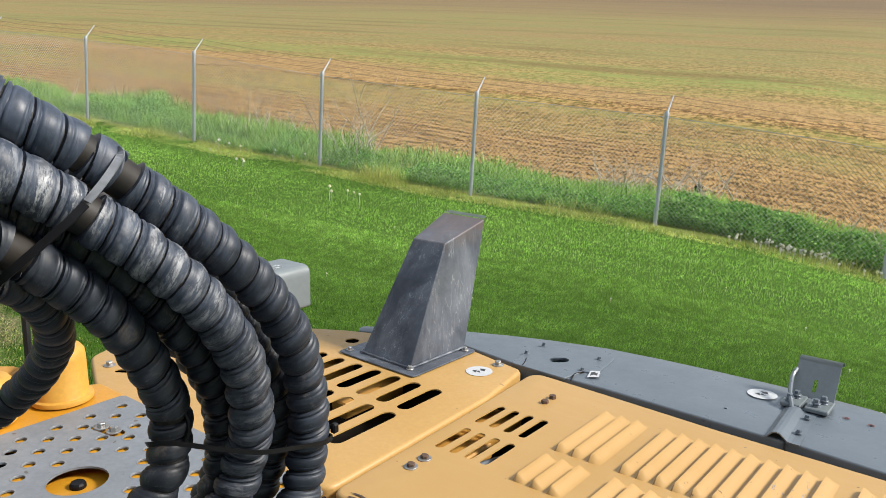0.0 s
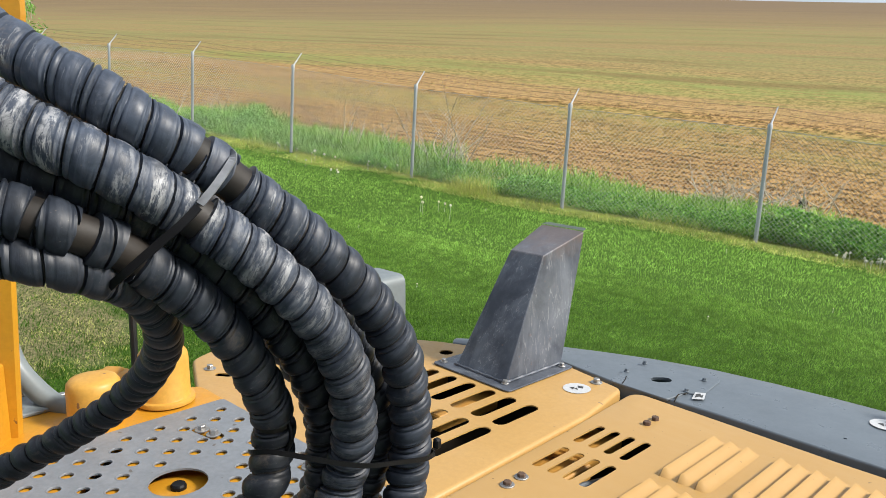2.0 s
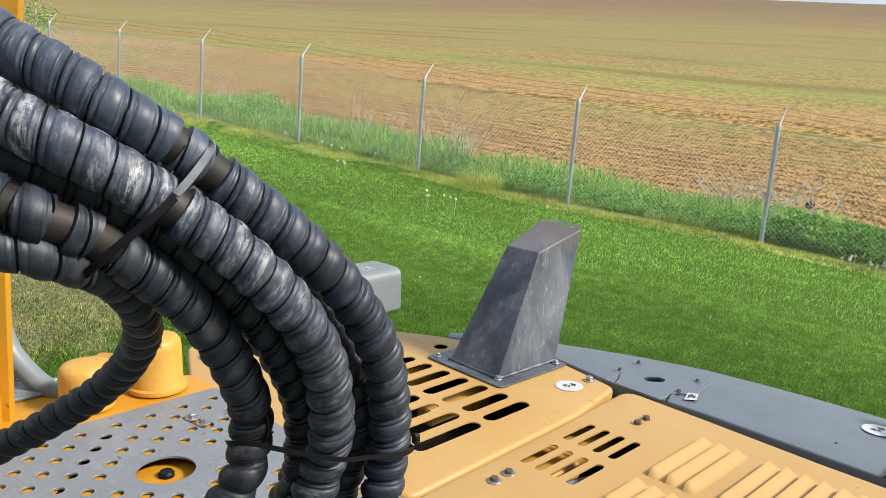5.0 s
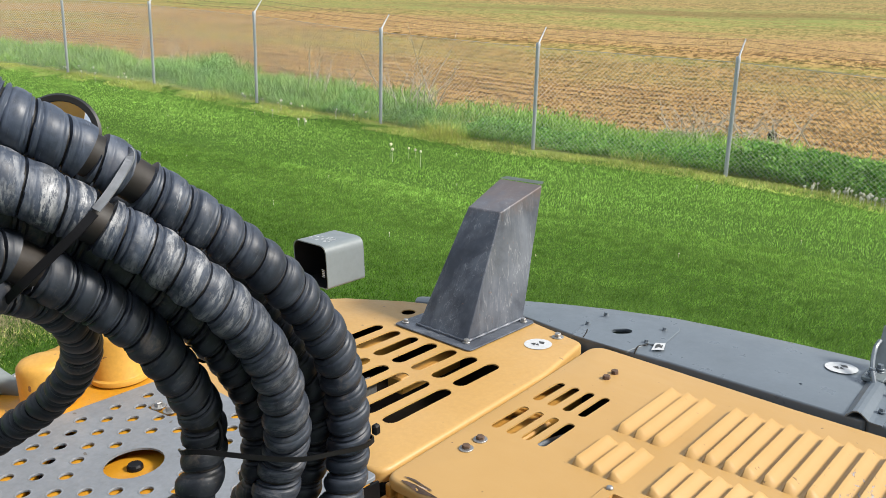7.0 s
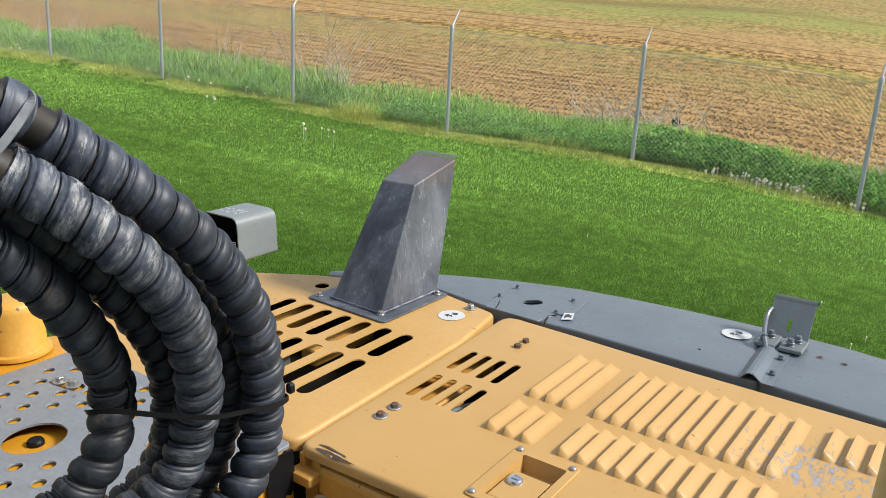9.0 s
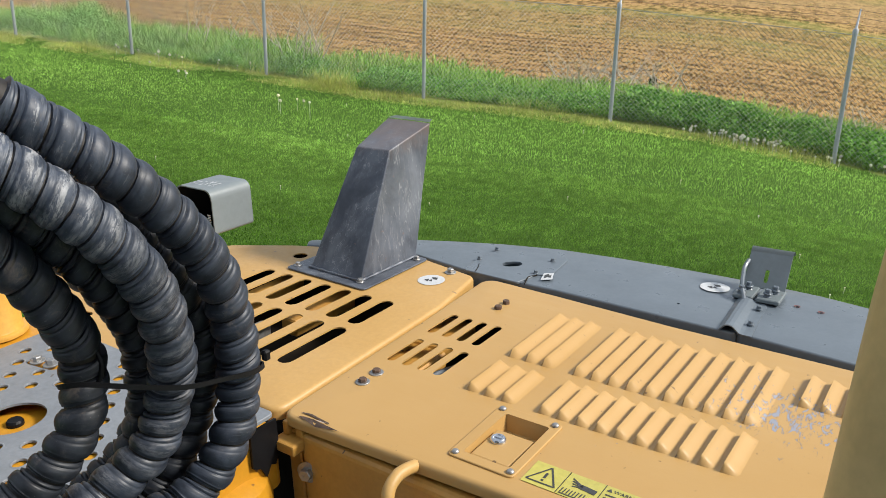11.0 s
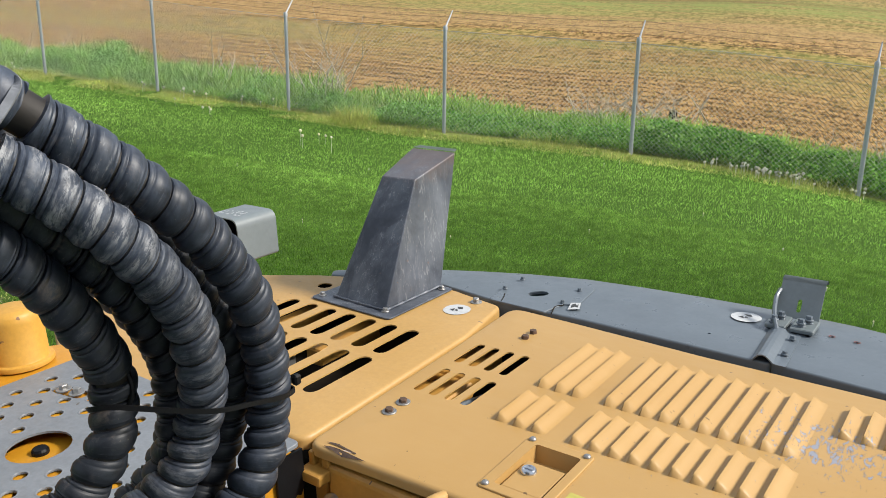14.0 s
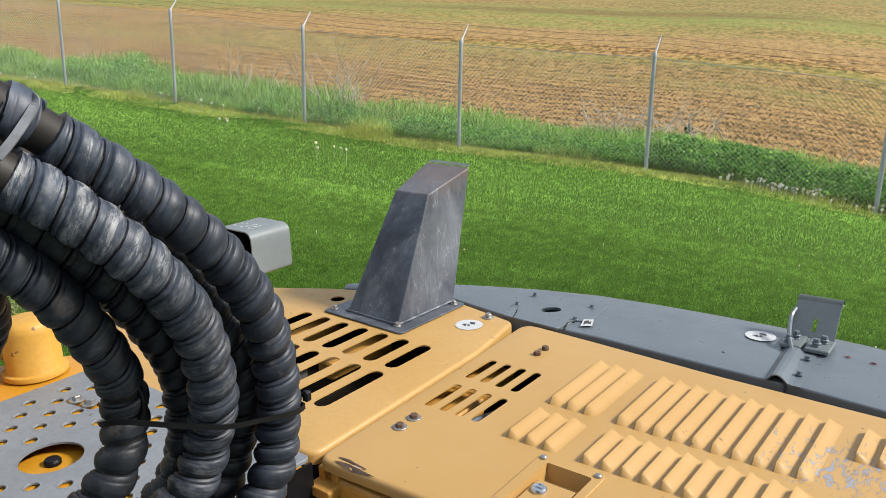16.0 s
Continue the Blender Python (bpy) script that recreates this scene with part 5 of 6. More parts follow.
lid = part("access_lid", sheet_crowned(rounded([(0.160, 0.221, 0.01), (0.318, 0.216, 0.006), (0.334, 0.285, 0.004), (0.366, 0.30, 0.004), (0.350, 0.43, 0.03), (0.255, 0.465, 0.05), (0.165, 0.42, 0.03), (0.150, 0.31, 0.01)], 0.006),
            [slot(0.247, 0.315, 0.053, 0.034, 0.75)], 0.002, 0.003, 0.003, 0.004), M_GREY, excavator, "grey access lid with an oval hole")
# near-black box below the oval hole, the hole's shade given as colour
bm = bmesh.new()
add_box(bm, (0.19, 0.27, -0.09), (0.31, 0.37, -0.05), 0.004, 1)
part("lid_dark_box", bm, M_DARK, lid)
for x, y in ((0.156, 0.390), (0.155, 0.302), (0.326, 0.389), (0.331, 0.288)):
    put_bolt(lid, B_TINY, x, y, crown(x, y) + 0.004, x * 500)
# near-black beads laid on the surface draw the lid's gap
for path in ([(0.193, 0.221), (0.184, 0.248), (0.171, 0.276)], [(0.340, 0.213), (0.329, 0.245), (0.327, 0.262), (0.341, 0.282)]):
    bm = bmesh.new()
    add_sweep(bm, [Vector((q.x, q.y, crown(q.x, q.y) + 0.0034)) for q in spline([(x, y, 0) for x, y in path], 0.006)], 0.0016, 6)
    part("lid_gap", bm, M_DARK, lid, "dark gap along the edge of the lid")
st = flat("lid_sticker", [(0.362, 0.254), (0.348, 0.299), (0.369, 0.312), (0.385, 0.272)], 0, M_WHITE, excavator, "small white sticker with a black mark")
st.location.z = crown(0.36, 0.295) + 0.0045
flat("print", [(0.364, 0.266), (0.356, 0.288), (0.361, 0.299), (0.368, 0.290), (0.370, 0.298), (0.377, 0.278), (0.368, 0.280)], 0.0006, M_INK, st)
round_sticker(0.730, 0.440, crown(0.730, 0.440) + 0.0026, 0.034, 40, excavator, (-math.degrees(math.atan(-0.020 + 0.24 * 0.22)), 0.0))
for x, y in ((0.917, 0.425), (0.968, 0.418)):
    bm = bmesh.new()
    add_lathe(bm, [(0.0050, 0.0), (0.0070, 0.0), (0.0070, 0.0006), (0.0050, 0.0006), (0.0050, 0.0)], 16, pose(x, y, crown(x, y) + 0.0012, -6, 0, 0))
    part("paint_ring", bm, M_RED, cover_r, "red paint ring round a small hole")
strip = part("joint_strip", bmesh.new(), M_GREY, excavator, "grey joint strip with two bolts")
bm = bmesh.new()
arch = [(0.806, 0.002), (0.812, 0.009), (0.819, 0.0165), (0.827, 0.0185), (0.835, 0.0165), (0.843, 0.010), (0.849, 0.0045), (0.857, 0.003), (0.874, 0.003)]
grid = [[bm.verts.new((x - 0.004 * k, y, crown(x, y) + z * (1 - 0.12 * k))) for x, z in arch] for k, y in enumerate((0.208, 0.27, 0.33, 0.395))]
for a, b in zip(grid, grid[1:]):
    for i in range(len(arch) - 1):
        bm.faces.new((a[i], a[i + 1], b[i + 1], b[i]))
bmesh.ops.recalc_face_normals(bm, faces=bm.faces[:])
bmesh.ops.solidify(bm, geom=bm.faces[:], thickness=0.0025)
bm.to_mesh(strip.data)
bm.free()
for y in (0.262, 0.352):
    put_bolt(strip, B_TINY, 0.862 - (y - 0.208) * 0.064, y, crown(0.857, y) + 0.005, y * 900)
# bracket: bolted foot, upright plate with a slotted hole, folded top
brk = new("mount_bracket")
brk.parent = excavator
brk.matrix_local = pose(0.834, 0.436, crown(0.834, 0.436) + 0.001, -2, 0, 1)
tagged(brk, "grey folded bracket bolted to the cover")
for x0, x1 in ((-0.052, -0.008), (0.000, 0.050)):
    bm = bmesh.new()
    add_box(bm, (x0, -0.044, 0.003), (x1, 0.034, 0.013), 0.002, 1)
    part("foot", bm, M_BRACKET, brk)
    bm = bmesh.new()
    add_box(bm, (x0 + 0.004, -0.040, 0.0), (x1 - 0.004, 0.030, 0.003), 0.001, 1)
    part("rubber_pad", bm, M_BLACK, brk)
LEAN = radians(58)
up = sheet(rounded([(-0.046, 0.0, 0.004), (0.046, 0.0, 0.004), (0.046, 0.086, 0.0), (-0.046, 0.086, 0.0)], 0.004), [slot(0.000, 0.030, 0.032, 0.009)], 0.001, 0.001, 0.003)
bmesh.ops.transform(up, matrix=pose(0, 0.030, 0.012, 58, 0, 0), verts=up.verts)
part("upright", up, M_BRACKET, brk)
bm = bmesh.new()
rad, y0, z0 = 0.017, 0.030 + 0.086 * math.cos(LEAN), 0.012 + 0.086 * math.sin(LEAN)
cy, cz = y0 + rad * math.sin(LEAN), z0 - rad * math.cos(LEAN)
fold = []
for k in range(9):
    a = radians(148 - k * 17)
    fold.append([bm.verts.new((x, cy + rad * math.cos(a), cz + rad * math.sin(a))) for x in (-0.047, 0.047)])
for p, q in zip(fold, fold[1:]):
    bm.faces.new((p[0], p[1], q[1], q[0]))
bmesh.ops.solidify(bm, geom=bm.faces[:], thickness=0.003)
part("folded_top", bm, M_BRACKET, brk, "", True)
for x, y in ((-0.036, -0.026), (-0.028, 0.006), (0.020, -0.022), (0.030, 0.008)):
    put_bolt(brk, B_GREY, x, y, 0.013, x * 900)
    put_bolt(brk, B_GREY, x, y, 0.020, x * 400)
bm = bmesh.new()
add_sweep(bm, spline([(-0.046, 0.060, 0.066), (-0.049, 0.036, 0.052), (-0.038, -0.020, 0.028), (-0.022, -0.056, 0.006), (-0.020, -0.075, 0.004)], 0.006), 0.0050, 8)
part("rod", bm, M_GREY, brk, "bent grey rod", True)
bm = bmesh.new()
pts = [(1.62, 0.32), (1.33, 0.43), (1.05, 0.495), (0.83, 0.525), (0.66, 0.525), (0.48, 0.512), (0.30, 0.49), (0.10, 0.425), (-0.10, 0.335), (-0.35, 0.12), (-0.62, -0.10), (-0.74, -0.30), (-0.74, -0.80), (-1.30, -0.88), (-1.30, -2.60), (-0.70, -2.85), (1.72, -2.85), (1.72, -0.40)]
# lower body and counterweight
lowv, topv = [bm.verts.new((x, y, -1.15)) for x, y in pts], [bm.verts.new((x, y, -0.52)) for x, y in pts]
for i in range(len(pts)):
    j = (i + 1) % len(pts)
    bm.faces.new((lowv[i], lowv[j], topv[j], topv[i]))
bm.faces.new(lowv)
bm.faces.new(topv)
bmesh.ops.recalc_face_normals(bm, faces=bm.faces[:])
part("upper_frame", bm, M_GREY, excavator, "grey upper frame and counterweight")
bm = bmesh.new()
cw = pts[:9]
a = [bm.verts.new((x, y, -0.52)) for x, y in cw]
b = [bm.verts.new((x, y + 0.002, crown(x, y) - 0.030)) for x, y in cw]
for i in range(len(cw) - 1):
    bm.faces.new((a[i], a[i + 1], b[i + 1], b[i]))
bmesh.ops.solidify(bm, geom=bm.faces[:], thickness=0.03)
part("counterweight_wall", bm, M_GREY, excavator)
for x0 in (-0.75, 0.75):
    track = new("crawler_track")
    track.parent = excavator
    bm = bmesh.new()
    add_box(bm, (x0 - 0.22 + 0.3, -1.7, -1.72), (x0 + 0.22 + 0.3, 1.0, -1.25), 0.2, 4)
    part("track_belt", bm, M_DARK, track)

# side of the hood bay: door, corner post, bracket, handle
bm = bmesh.new()
add_box(bm, (0.312, -0.530, -0.50), (1.42, -0.490, -0.028), 0.012, 3)
part("side_door", bm, M_YELLOW_SIDE, excavator, "yellow side door below the hood")
bm = bmesh.new()
add_box(bm, (0.272, -0.522, -0.52), (0.307, -0.470, -0.030), 0.006, 2)
part("corner_post", bm, M_YELLOW_SIDE, excavator)
bm = bmesh.new()
add_box(bm, (0.268, -0.556, -0.060), (0.322, -0.515, -0.040), 0.004, 2)
add_box(bm, (0.274, -0.532, -0.042), (0.286, -0.514, -0.014), 0.003, 2)
add_box(bm, (0.300, -0.528, -0.042), (0.318, -0.514, -0.020), 0.004, 2)
part("stop_bracket", bm, M_YELLOW_SIDE, excavator)
put_bolt(excavator, bolt_mesh("door_bolt", 0.012, 0.021, M_ZINC, 0.012), 0.3265, -0.530, -0.101, 15, (90, 0))
bm = bmesh.new()
add_sweep(bm, spline([(0.557, -0.440, -0.030), (0.556, -0.490, -0.018), (0.553, -0.525, -0.008), (0.550, -0.556, -0.006), (0.552, -0.582, -0.020), (0.560, -0.590, -0.050), (0.580, -0.588, -0.070), (0.66, -0.585, -0.075)], 0.006), 0.0105, 12)
part("grab_handle", bm, M_YELLOW, excavator, "bent yellow grab handle", True)
bm = bmesh.new()
flap = [(y - 0.013, z) for y, z in [(-0.598, 0.004), (-0.540, 0.004), (-0.537, -0.062), (-0.548, -0.084), (-0.558, -0.078), (-0.570, -0.098), (-0.580, -0.076), (-0.598, -0.066)]]
near_side = [bm.verts.new((0.2835 + 0.003 * math.sin(9 * z), y, z)) for y, z in flap]
far_side = [bm.verts.new((v.co.x - 0.005, v.co.y, v.co.z)) for v in near_side]
bm.faces.new(near_side)
bm.faces.new(far_side[::-1])
for i in range(len(flap)):
    j = (i + 1) % len(flap)
    bm.faces.new((near_side[i], near_side[j], far_side[j], far_side[i]))
bmesh.ops.recalc_face_normals(bm, faces=bm.faces[:])
part("rubber_flap", bm, M_TIE, excavator, "black rubber flap under the step plate")

# step plate with rows of punched holes
PZ = 0.020
big = ring_points(-0.075, -0.815, 0.052, 0.052, 26)
ph = []
for i in range(-1, 17):
    for j in range(0, 9):
        x = -0.312 + 0.0375 * i
        y = -0.595 - 0.071 * j - (0.0355 if i % 2 else 0.0)
        if not (-0.335 < x < 0.262 and -1.16 < y < -0.575):
            continue
        if (x + 0.075) ** 2 + (y + 0.815) ** 2 < 0.082 ** 2 or abs(x + 0.225) < 0.05 and abs(y + 0.675) < 0.026 or abs(x - 0.06) < 0.055 and abs(y + 0.610) < 0.026:
            continue
        ph.append(ring_points(x, y, 0.0118, n=14))
plate_out = rounded([(0.285, -0.560, 0.01), (0.275, -1.19, 0.02), (-0.365, -1.19, 0.02), (-0.365, -0.560, 0.012)], 0.01)
plate = part("step_plate", sheet(plate_out, ph + [big, slot(-0.225, -0.675, 0.088, 0.030, 0.15), slot(0.062, -0.612, 0.088, 0.030, 0.15)], 0.002, 0.005, 0.004), M_PLATE, excavator, "grey punched anti-slip step plate")
plate.location.z = PZ
# pressed-up lips round the punched holes
lip_bm = bmesh.new()
add_lathe(lip_bm, [(0.0116, -0.002), (0.0118, 0.0003), (0.0124, 0.0005), (0.0136, 0.0004), (0.0150, 0.0001)], 16)
lip_me = bpy.data.meshes.new("hole_lip")
lip_bm.to_mesh(lip_me)
lip_bm.free()
lip_me.materials.append(M_PLATE)
lip_me.shade_smooth()
for h in ph:
    lip = new("hole_lip", lip_me)
    lip.parent = plate
    lip.location = (sum(q[0] for q in h) / len(h), sum(q[1] for q in h) / len(h), 0)
for x, y in ((-0.243, -0.678), (-0.207, -0.672), (0.045, -0.615)):
    put_bolt(plate, B_ZINC, x, y, 0.001, x * 900)
bm = bmesh.new()
add_lathe(bm, [(0, -0.05), (0.022, -0.05), (0.022, -0.026), (0.019, -0.022), (0.0145, -0.022), (0.0145, 0.0), (0.012, 0.004), (0, 0.004)], 20, pose(-0.095, -0.806, 0.002))
part("drain_plug", bm, M_TIE, excavator, "black screw plug in the large hole")
# yellow deck under the plate
deck_out = rounded([(0.262, -0.545, 0.02), (0.262, -1.28, 0.02), (-0.92, -1.28, 0.02), (-0.92, -0.875, 0.02), (-0.655, -0.842, 0.01), (-0.645, -0.775, 0.01), (-0.56, -0.705, 0.02), (-0.47, -0.545, 0.02)], 0.02)
deck = part("deck", sheet(deck_out, [], 0.012, 0.10, 0.004), M_YELLOW_RICH, excavator, "glossy yellow deck plate")
deck.location.z = -0.024
inner = part("inner_deck", sheet(rounded([(-0.355, -0.572), (0.262, -0.572), (0.258, -1.175), (-0.355, -1.175)], 0.01),
             [ring_points(-0.075, -0.815, 0.070, 0.070, 28), slot(-0.172, -0.930, 0.300, 0.036, -0.687), slot(0.024, -0.888, 0.100, 0.036, -0.687)], 0.001, 0.006, 0.002), M_YELLOW_RICH, excavator, "yellow sheet under the punched plate")
inner.location.z = 0.0135
# near-black backing: the shade seen through these holes, put in as colour
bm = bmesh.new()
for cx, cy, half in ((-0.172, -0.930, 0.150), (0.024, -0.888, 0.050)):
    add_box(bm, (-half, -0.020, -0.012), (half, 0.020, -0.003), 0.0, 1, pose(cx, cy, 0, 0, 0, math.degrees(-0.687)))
part("dark_backing", bm, M_DARK, excavator, "near-black slab added below the punched holes to darken them")
bm = bmesh.new()
add_lathe(bm, [(0, -0.010), (0.074, -0.010), (0.074, -0.004), (0, -0.004)], 28, pose(-0.075, -0.815, 0))
part("plug_seat", bm, M_YELLOW_RICH, excavator, "yellow sheet round the screw plug")
side = part("side_deck", sheet(rounded([(-0.372, -0.555, 0.01), (-0.372, -1.27, 0.02), (-0.91, -1.27, 0.02), (-0.91, -0.865, 0.02), (-0.665, -0.832, 0.01), (-0.655, -0.770, 0.01), (-0.57, -0.700, 0.02), (-0.48, -0.555, 0.02)], 0.02), [], 0.006, 0.026, 0.004), M_YELLOW_RICH, excavator, "glossy yellow deck beside the step plate")
side.location.z = 0.014
bm = bmesh.new()
add_lathe(bm, [(0, -0.30), (0.085, -0.30), (0.085, -0.13), (0.078, -0.10), (0.05, -0.085), (0, -0.08)], 28, pose(0.228, -0.640, 0))
part("filter_housing", bm, M_YELLOW_RICH, excavator, "yellow cylinder beside the hood", True)


def cap(x, y, r, h, z, name, label, flange=True):
    bm = bmesh.new()
    prof = [(0, z)]
    if flange:
        prof += [(r * 1.16, z), (r * 1.18, z + 0.004), (r * 1.15, z + 0.010), (r * 1.02, z + 0.012)]
    prof += [(r, z + 0.014), (r * 0.985, z + h * 0.78), (r * 0.95, z + h * 0.90), (r * 0.84, z + h * 0.97), (r * 0.6, z + h), (0, z + h * 1.005)]
    add_lathe(bm, prof, 36, pose(x, y, 0))
    return part(name, bm, M_CAP, excavator, label, True)


cap(-0.455, -0.654, 0.056, 0.124, 0.018, "breather_cap", "domed yellow breather cap with a flange")
cap(-0.455, -0.810, 0.056, 0.110, 0.004, "filler_neck", "yellow filler neck", False)
bm = bmesh.new()
add_lathe(bm, [(0, 0), (0.060, 0.0), (0.072, 0.012), (0.072, 0.030), (0.060, 0.046), (0.034, 0.052), (0, 0.053)], 30)
add_box(bm, (-0.030, -0.078, 0.030), (0.030, 0.040, 0.060), 0.012, 3)
lidcap = part("filler_cap", bm, M_YELLOW_RICH, excavator, "yellow filler cap with a raised tab", True)
lidcap.matrix_local = pose(-0.552, -0.738, 0.036, 0, 0, 40) @ Matrix.Scale(0.80, 4)
bm = bmesh.new()
add_lathe(bm, [(0.04, -0.07), (0.04, 0.04)], 20, pose(-0.552, -0.738, 0))
part("tank_neck", bm, M_YELLOW_RICH, excavator, "", True)
# grey bent rail and its foot at the deck's side
bm = bmesh.new()
add_sweep(bm, spline([(-0.750, -0.905, 0.60), (-0.738, -0.903, 0.42), (-0.722, -0.903, 0.294), (-0.697, -0.906, 0.190), (-0.667, -0.900, 0.114), (-0.632, -0.879, 0.065), (-0.588, -0.849, 0.024), (-0.530, -0.810, 0.0)], 0.012), 0.024, 14)
part("guard_rail", bm, M_BOX, excavator, "bent grey guard rail", True)
bm = bmesh.new()
add_box(bm, (-0.72, -0.98, 0.014), (-0.57, -0.83, 0.024), 0.003, 1)
part("rail_foot", bm, M_BOX, excavator)
for x, y in ((-0.61, -0.92), (-0.69, -0.88), (-0.634, -0.815)):
    put_bolt(excavator, B_ZINC, x, y, 0.024 if y < -0.82 else 0.014, x * 900)
# upright yellow boom side plate
bm = bmesh.new()
edge = [(0.0, -0.02), (-0.018, 0.33), (-0.084, 0.83), (-0.090, 1.30)]
front = [bm.verts.new((x, -0.012, z)) for x, z in edge] + [bm.verts.new((0.34, -0.012, 1.30)), bm.verts.new((0.30, -0.012, -0.02))]
rear_v = [bm.verts.new((v.co.x, 0.012, v.co.z)) for v in front]
bm.faces.new(front)
bm.faces.new(rear_v)
for i in range(6):
    bm.faces.new((front[i], front[(i + 1) % 6], rear_v[(i + 1) % 6], rear_v[i]))
add_box(bm, (0.012, 0.010, -0.02), (0.028, 0.075, 0.16), 0.004, 1)
bmesh.ops.recalc_face_normals(bm, faces=bm.faces[:])
bmesh.ops.transform(bm, matrix=pose(-0.490, -0.950, 0.014, 0, 0, 230.7), verts=bm.verts)
part("boom_plate", bm, M_YELLOW_RICH, excavator, "upright yellow boom plate")
# unseen cab added behind the eye to block light: skirt, dark glazing, corner pillars and roof
unseen_cab = new("unseen_cab")
unseen_cab.parent = excavator
tagged(unseen_cab, "unseen grey and black body added to block light behind the eye")
bm = bmesh.new()
add_box(bm, (0.50, -2.78, -0.52), (1.70, -1.68, 0.02), 0.05, 3)
part("skirt", bm, M_GREY, unseen_cab, "grey lower panel of the unseen light-blocking body")
bm = bmesh.new()
add_box(bm, (0.53, -2.75, 0.02), (1.67, -1.71, 1.02), 0.02, 2)
part("glazing", bm, M_BLACK, unseen_cab, "black core of the unseen light-blocking body")
for x in (0.50, 1.63):
    for y in (-2.78, -1.75):
        bm = bmesh.new()
        add_box(bm, (x, y, 0.0), (x + 0.07, y + 0.07, 1.03), 0.015, 2)
        part("pillar", bm, M_GREY, unseen_cab)
bm = bmesh.new()
add_box(bm, (0.47, -2.81, 1.02), (1.73, -1.66, 1.14), 0.05, 3)
part("roof", bm, M_GREY, unseen_cab)
bm = bmesh.new()
add_sweep(bm, [Vector((1.222, -0.90, 0.70)), Vector((1.212, -0.925, 0.56)), Vector((1.2065, -0.961, 0.42)), Vector((1.195, -0.984, 0.20)), Vector((1.195, -0.984, -0.10)), Vector((1.19, -0.80, -0.30))], 0.040, 18)
part("hand_post", bm, M_POST, excavator, "yellow upright post beside the hood", True)

# camera housing on its post
box = new("camera_housing")
box.parent = excavator
tagged(box, "rounded grey camera housing open to one side")
bx0, bx1, by0, by1, bz0, bz1 = -0.474, -0.338, -0.148, -0.022, 0.110, 0.226
prof = rounded([(bx0, bz0, 0.004), (bx1, bz0, 0.010), (bx1, bz1, 0.026), (bx0, bz1, 0.026)], 0.02, 6)
bm = bmesh.new()
k = len(prof)
outer0 = [bm.verts.new((x, by0, z)) for x, z in prof]
outer1 = [bm.verts.new((x, by1, z)) for x, z in prof]
cx, cz = (bx0 + bx1) / 2, (bz0 + bz1) / 2
inner0 = [bm.verts.new((cx + (x - cx) * 0.95, by0, cz + (z - cz) * 0.95)) for x, z in prof]
for i in range(k):
    j = (i + 1) % k
    bm.faces.new((outer0[i], outer0[j], outer1[j], outer1[i]))
    bm.faces.new((outer0[j], outer0[i], inner0[i], inner0[j]))
bm.faces.new(outer1)
bmesh.ops.recalc_face_normals(bm, faces=bm.faces[:])
shell = part("shell", bm, M_BOX, box)
shell.data.shade_smooth()
shell.data.set_sharp_from_angle(angle=radians(40))
bm = bmesh.new()
a = [bm.verts.new((cx + (x - cx) * 0.949, by0 + 0.001, cz + (z - cz) * 0.949)) for x, z in prof]
b = [bm.verts.new((cx + (x - cx) * 0.949, by1 - 0.02, cz + (z - cz) * 0.949)) for x, z in prof]
for i in range(k):
    bm.faces.new((a[(i + 1) % k], a[i], b[i], b[(i + 1) % k]))
bm.faces.new(b)
part("inside", bm, M_BLACK, box, "black inside of the housing")
bm = bmesh.new()
for q in range(5):
    add_box(bm, (-0.366 + 0.002 * (q % 2), by0 + 0.004, 0.158 - 0.0045 * q), (-0.354, by0 + 0.0046, 0.1605 - 0.0045 * q))
part("print", bm, M_WHITE, box)
bm = bmesh.new()
add_box(bm, (-0.520, -0.160, 0.0), (-0.490, -0.130, 0.112), 0.004, 2)
add_box(bm, (-0.520, -0.160, 0.104), (-0.440, -0.110, 0.1145), 0.003, 1)
part("stand", bm, M_BLACK, box)
bm = bmesh.new()
r_ = random.Random(4)
for _ in range(26):
    x, y = r_.uniform(-0.45, -0.37), r_.uniform(-0.12, -0.08)
    s_ = r_.uniform(0.0015, 0.004)
    bm.faces.new([bm.verts.new((x + dx * s_, y + dy * s_ * 1.6, bz1 + 0.0006)) for dx, dy in ((-1, -1), (1, -0.6), (0.7, 1), (-0.6, 0.8))])
part("droppings", bm, M_WHITE, box, "white specks on the top")

# round mirror behind the hoses
mirror = new("round_mirror")
mirror.parent = excavator
mirror.matrix_local = pose(-0.887, -0.538, 0.515, 72, 0, 50)
tagged(mirror, "round black-rimmed mirror on a thin arm")
bm = bmesh.new()
add_lathe(bm, [(0, -0.020), (0.075, -0.018), (0.100, -0.004), (0.104, 0.006), (0.098, 0.012), (0.084, 0.009)], 40)
part("rim", bm, M_BLACK, mirror, "", True)
mm, _, mb = material("mirror_glass")
mb.inputs["Base Color"].default_value = (0.82, 0.84, 0.85, 1)
mb.inputs["Metallic"].default_value, mb.inputs["Roughness"].default_value = 1.0, 0.03
bm = bmesh.new()
add_lathe(bm, [(0.086, 0.006), (0.06, 0.0105), (0.03, 0.0128), (0, 0.0135)], 40)
part("glass", bm, mm, mirror, "convex mirror glass", True)
bm = bmesh.new()
add_sweep(bm, [Vector((0, 0, -0.02)), Vector((0, -0.1, -0.06)), Vector((0, -0.60, -0.20))], 0.010, 8)
part("arm", bm, M_BLACK, mirror)

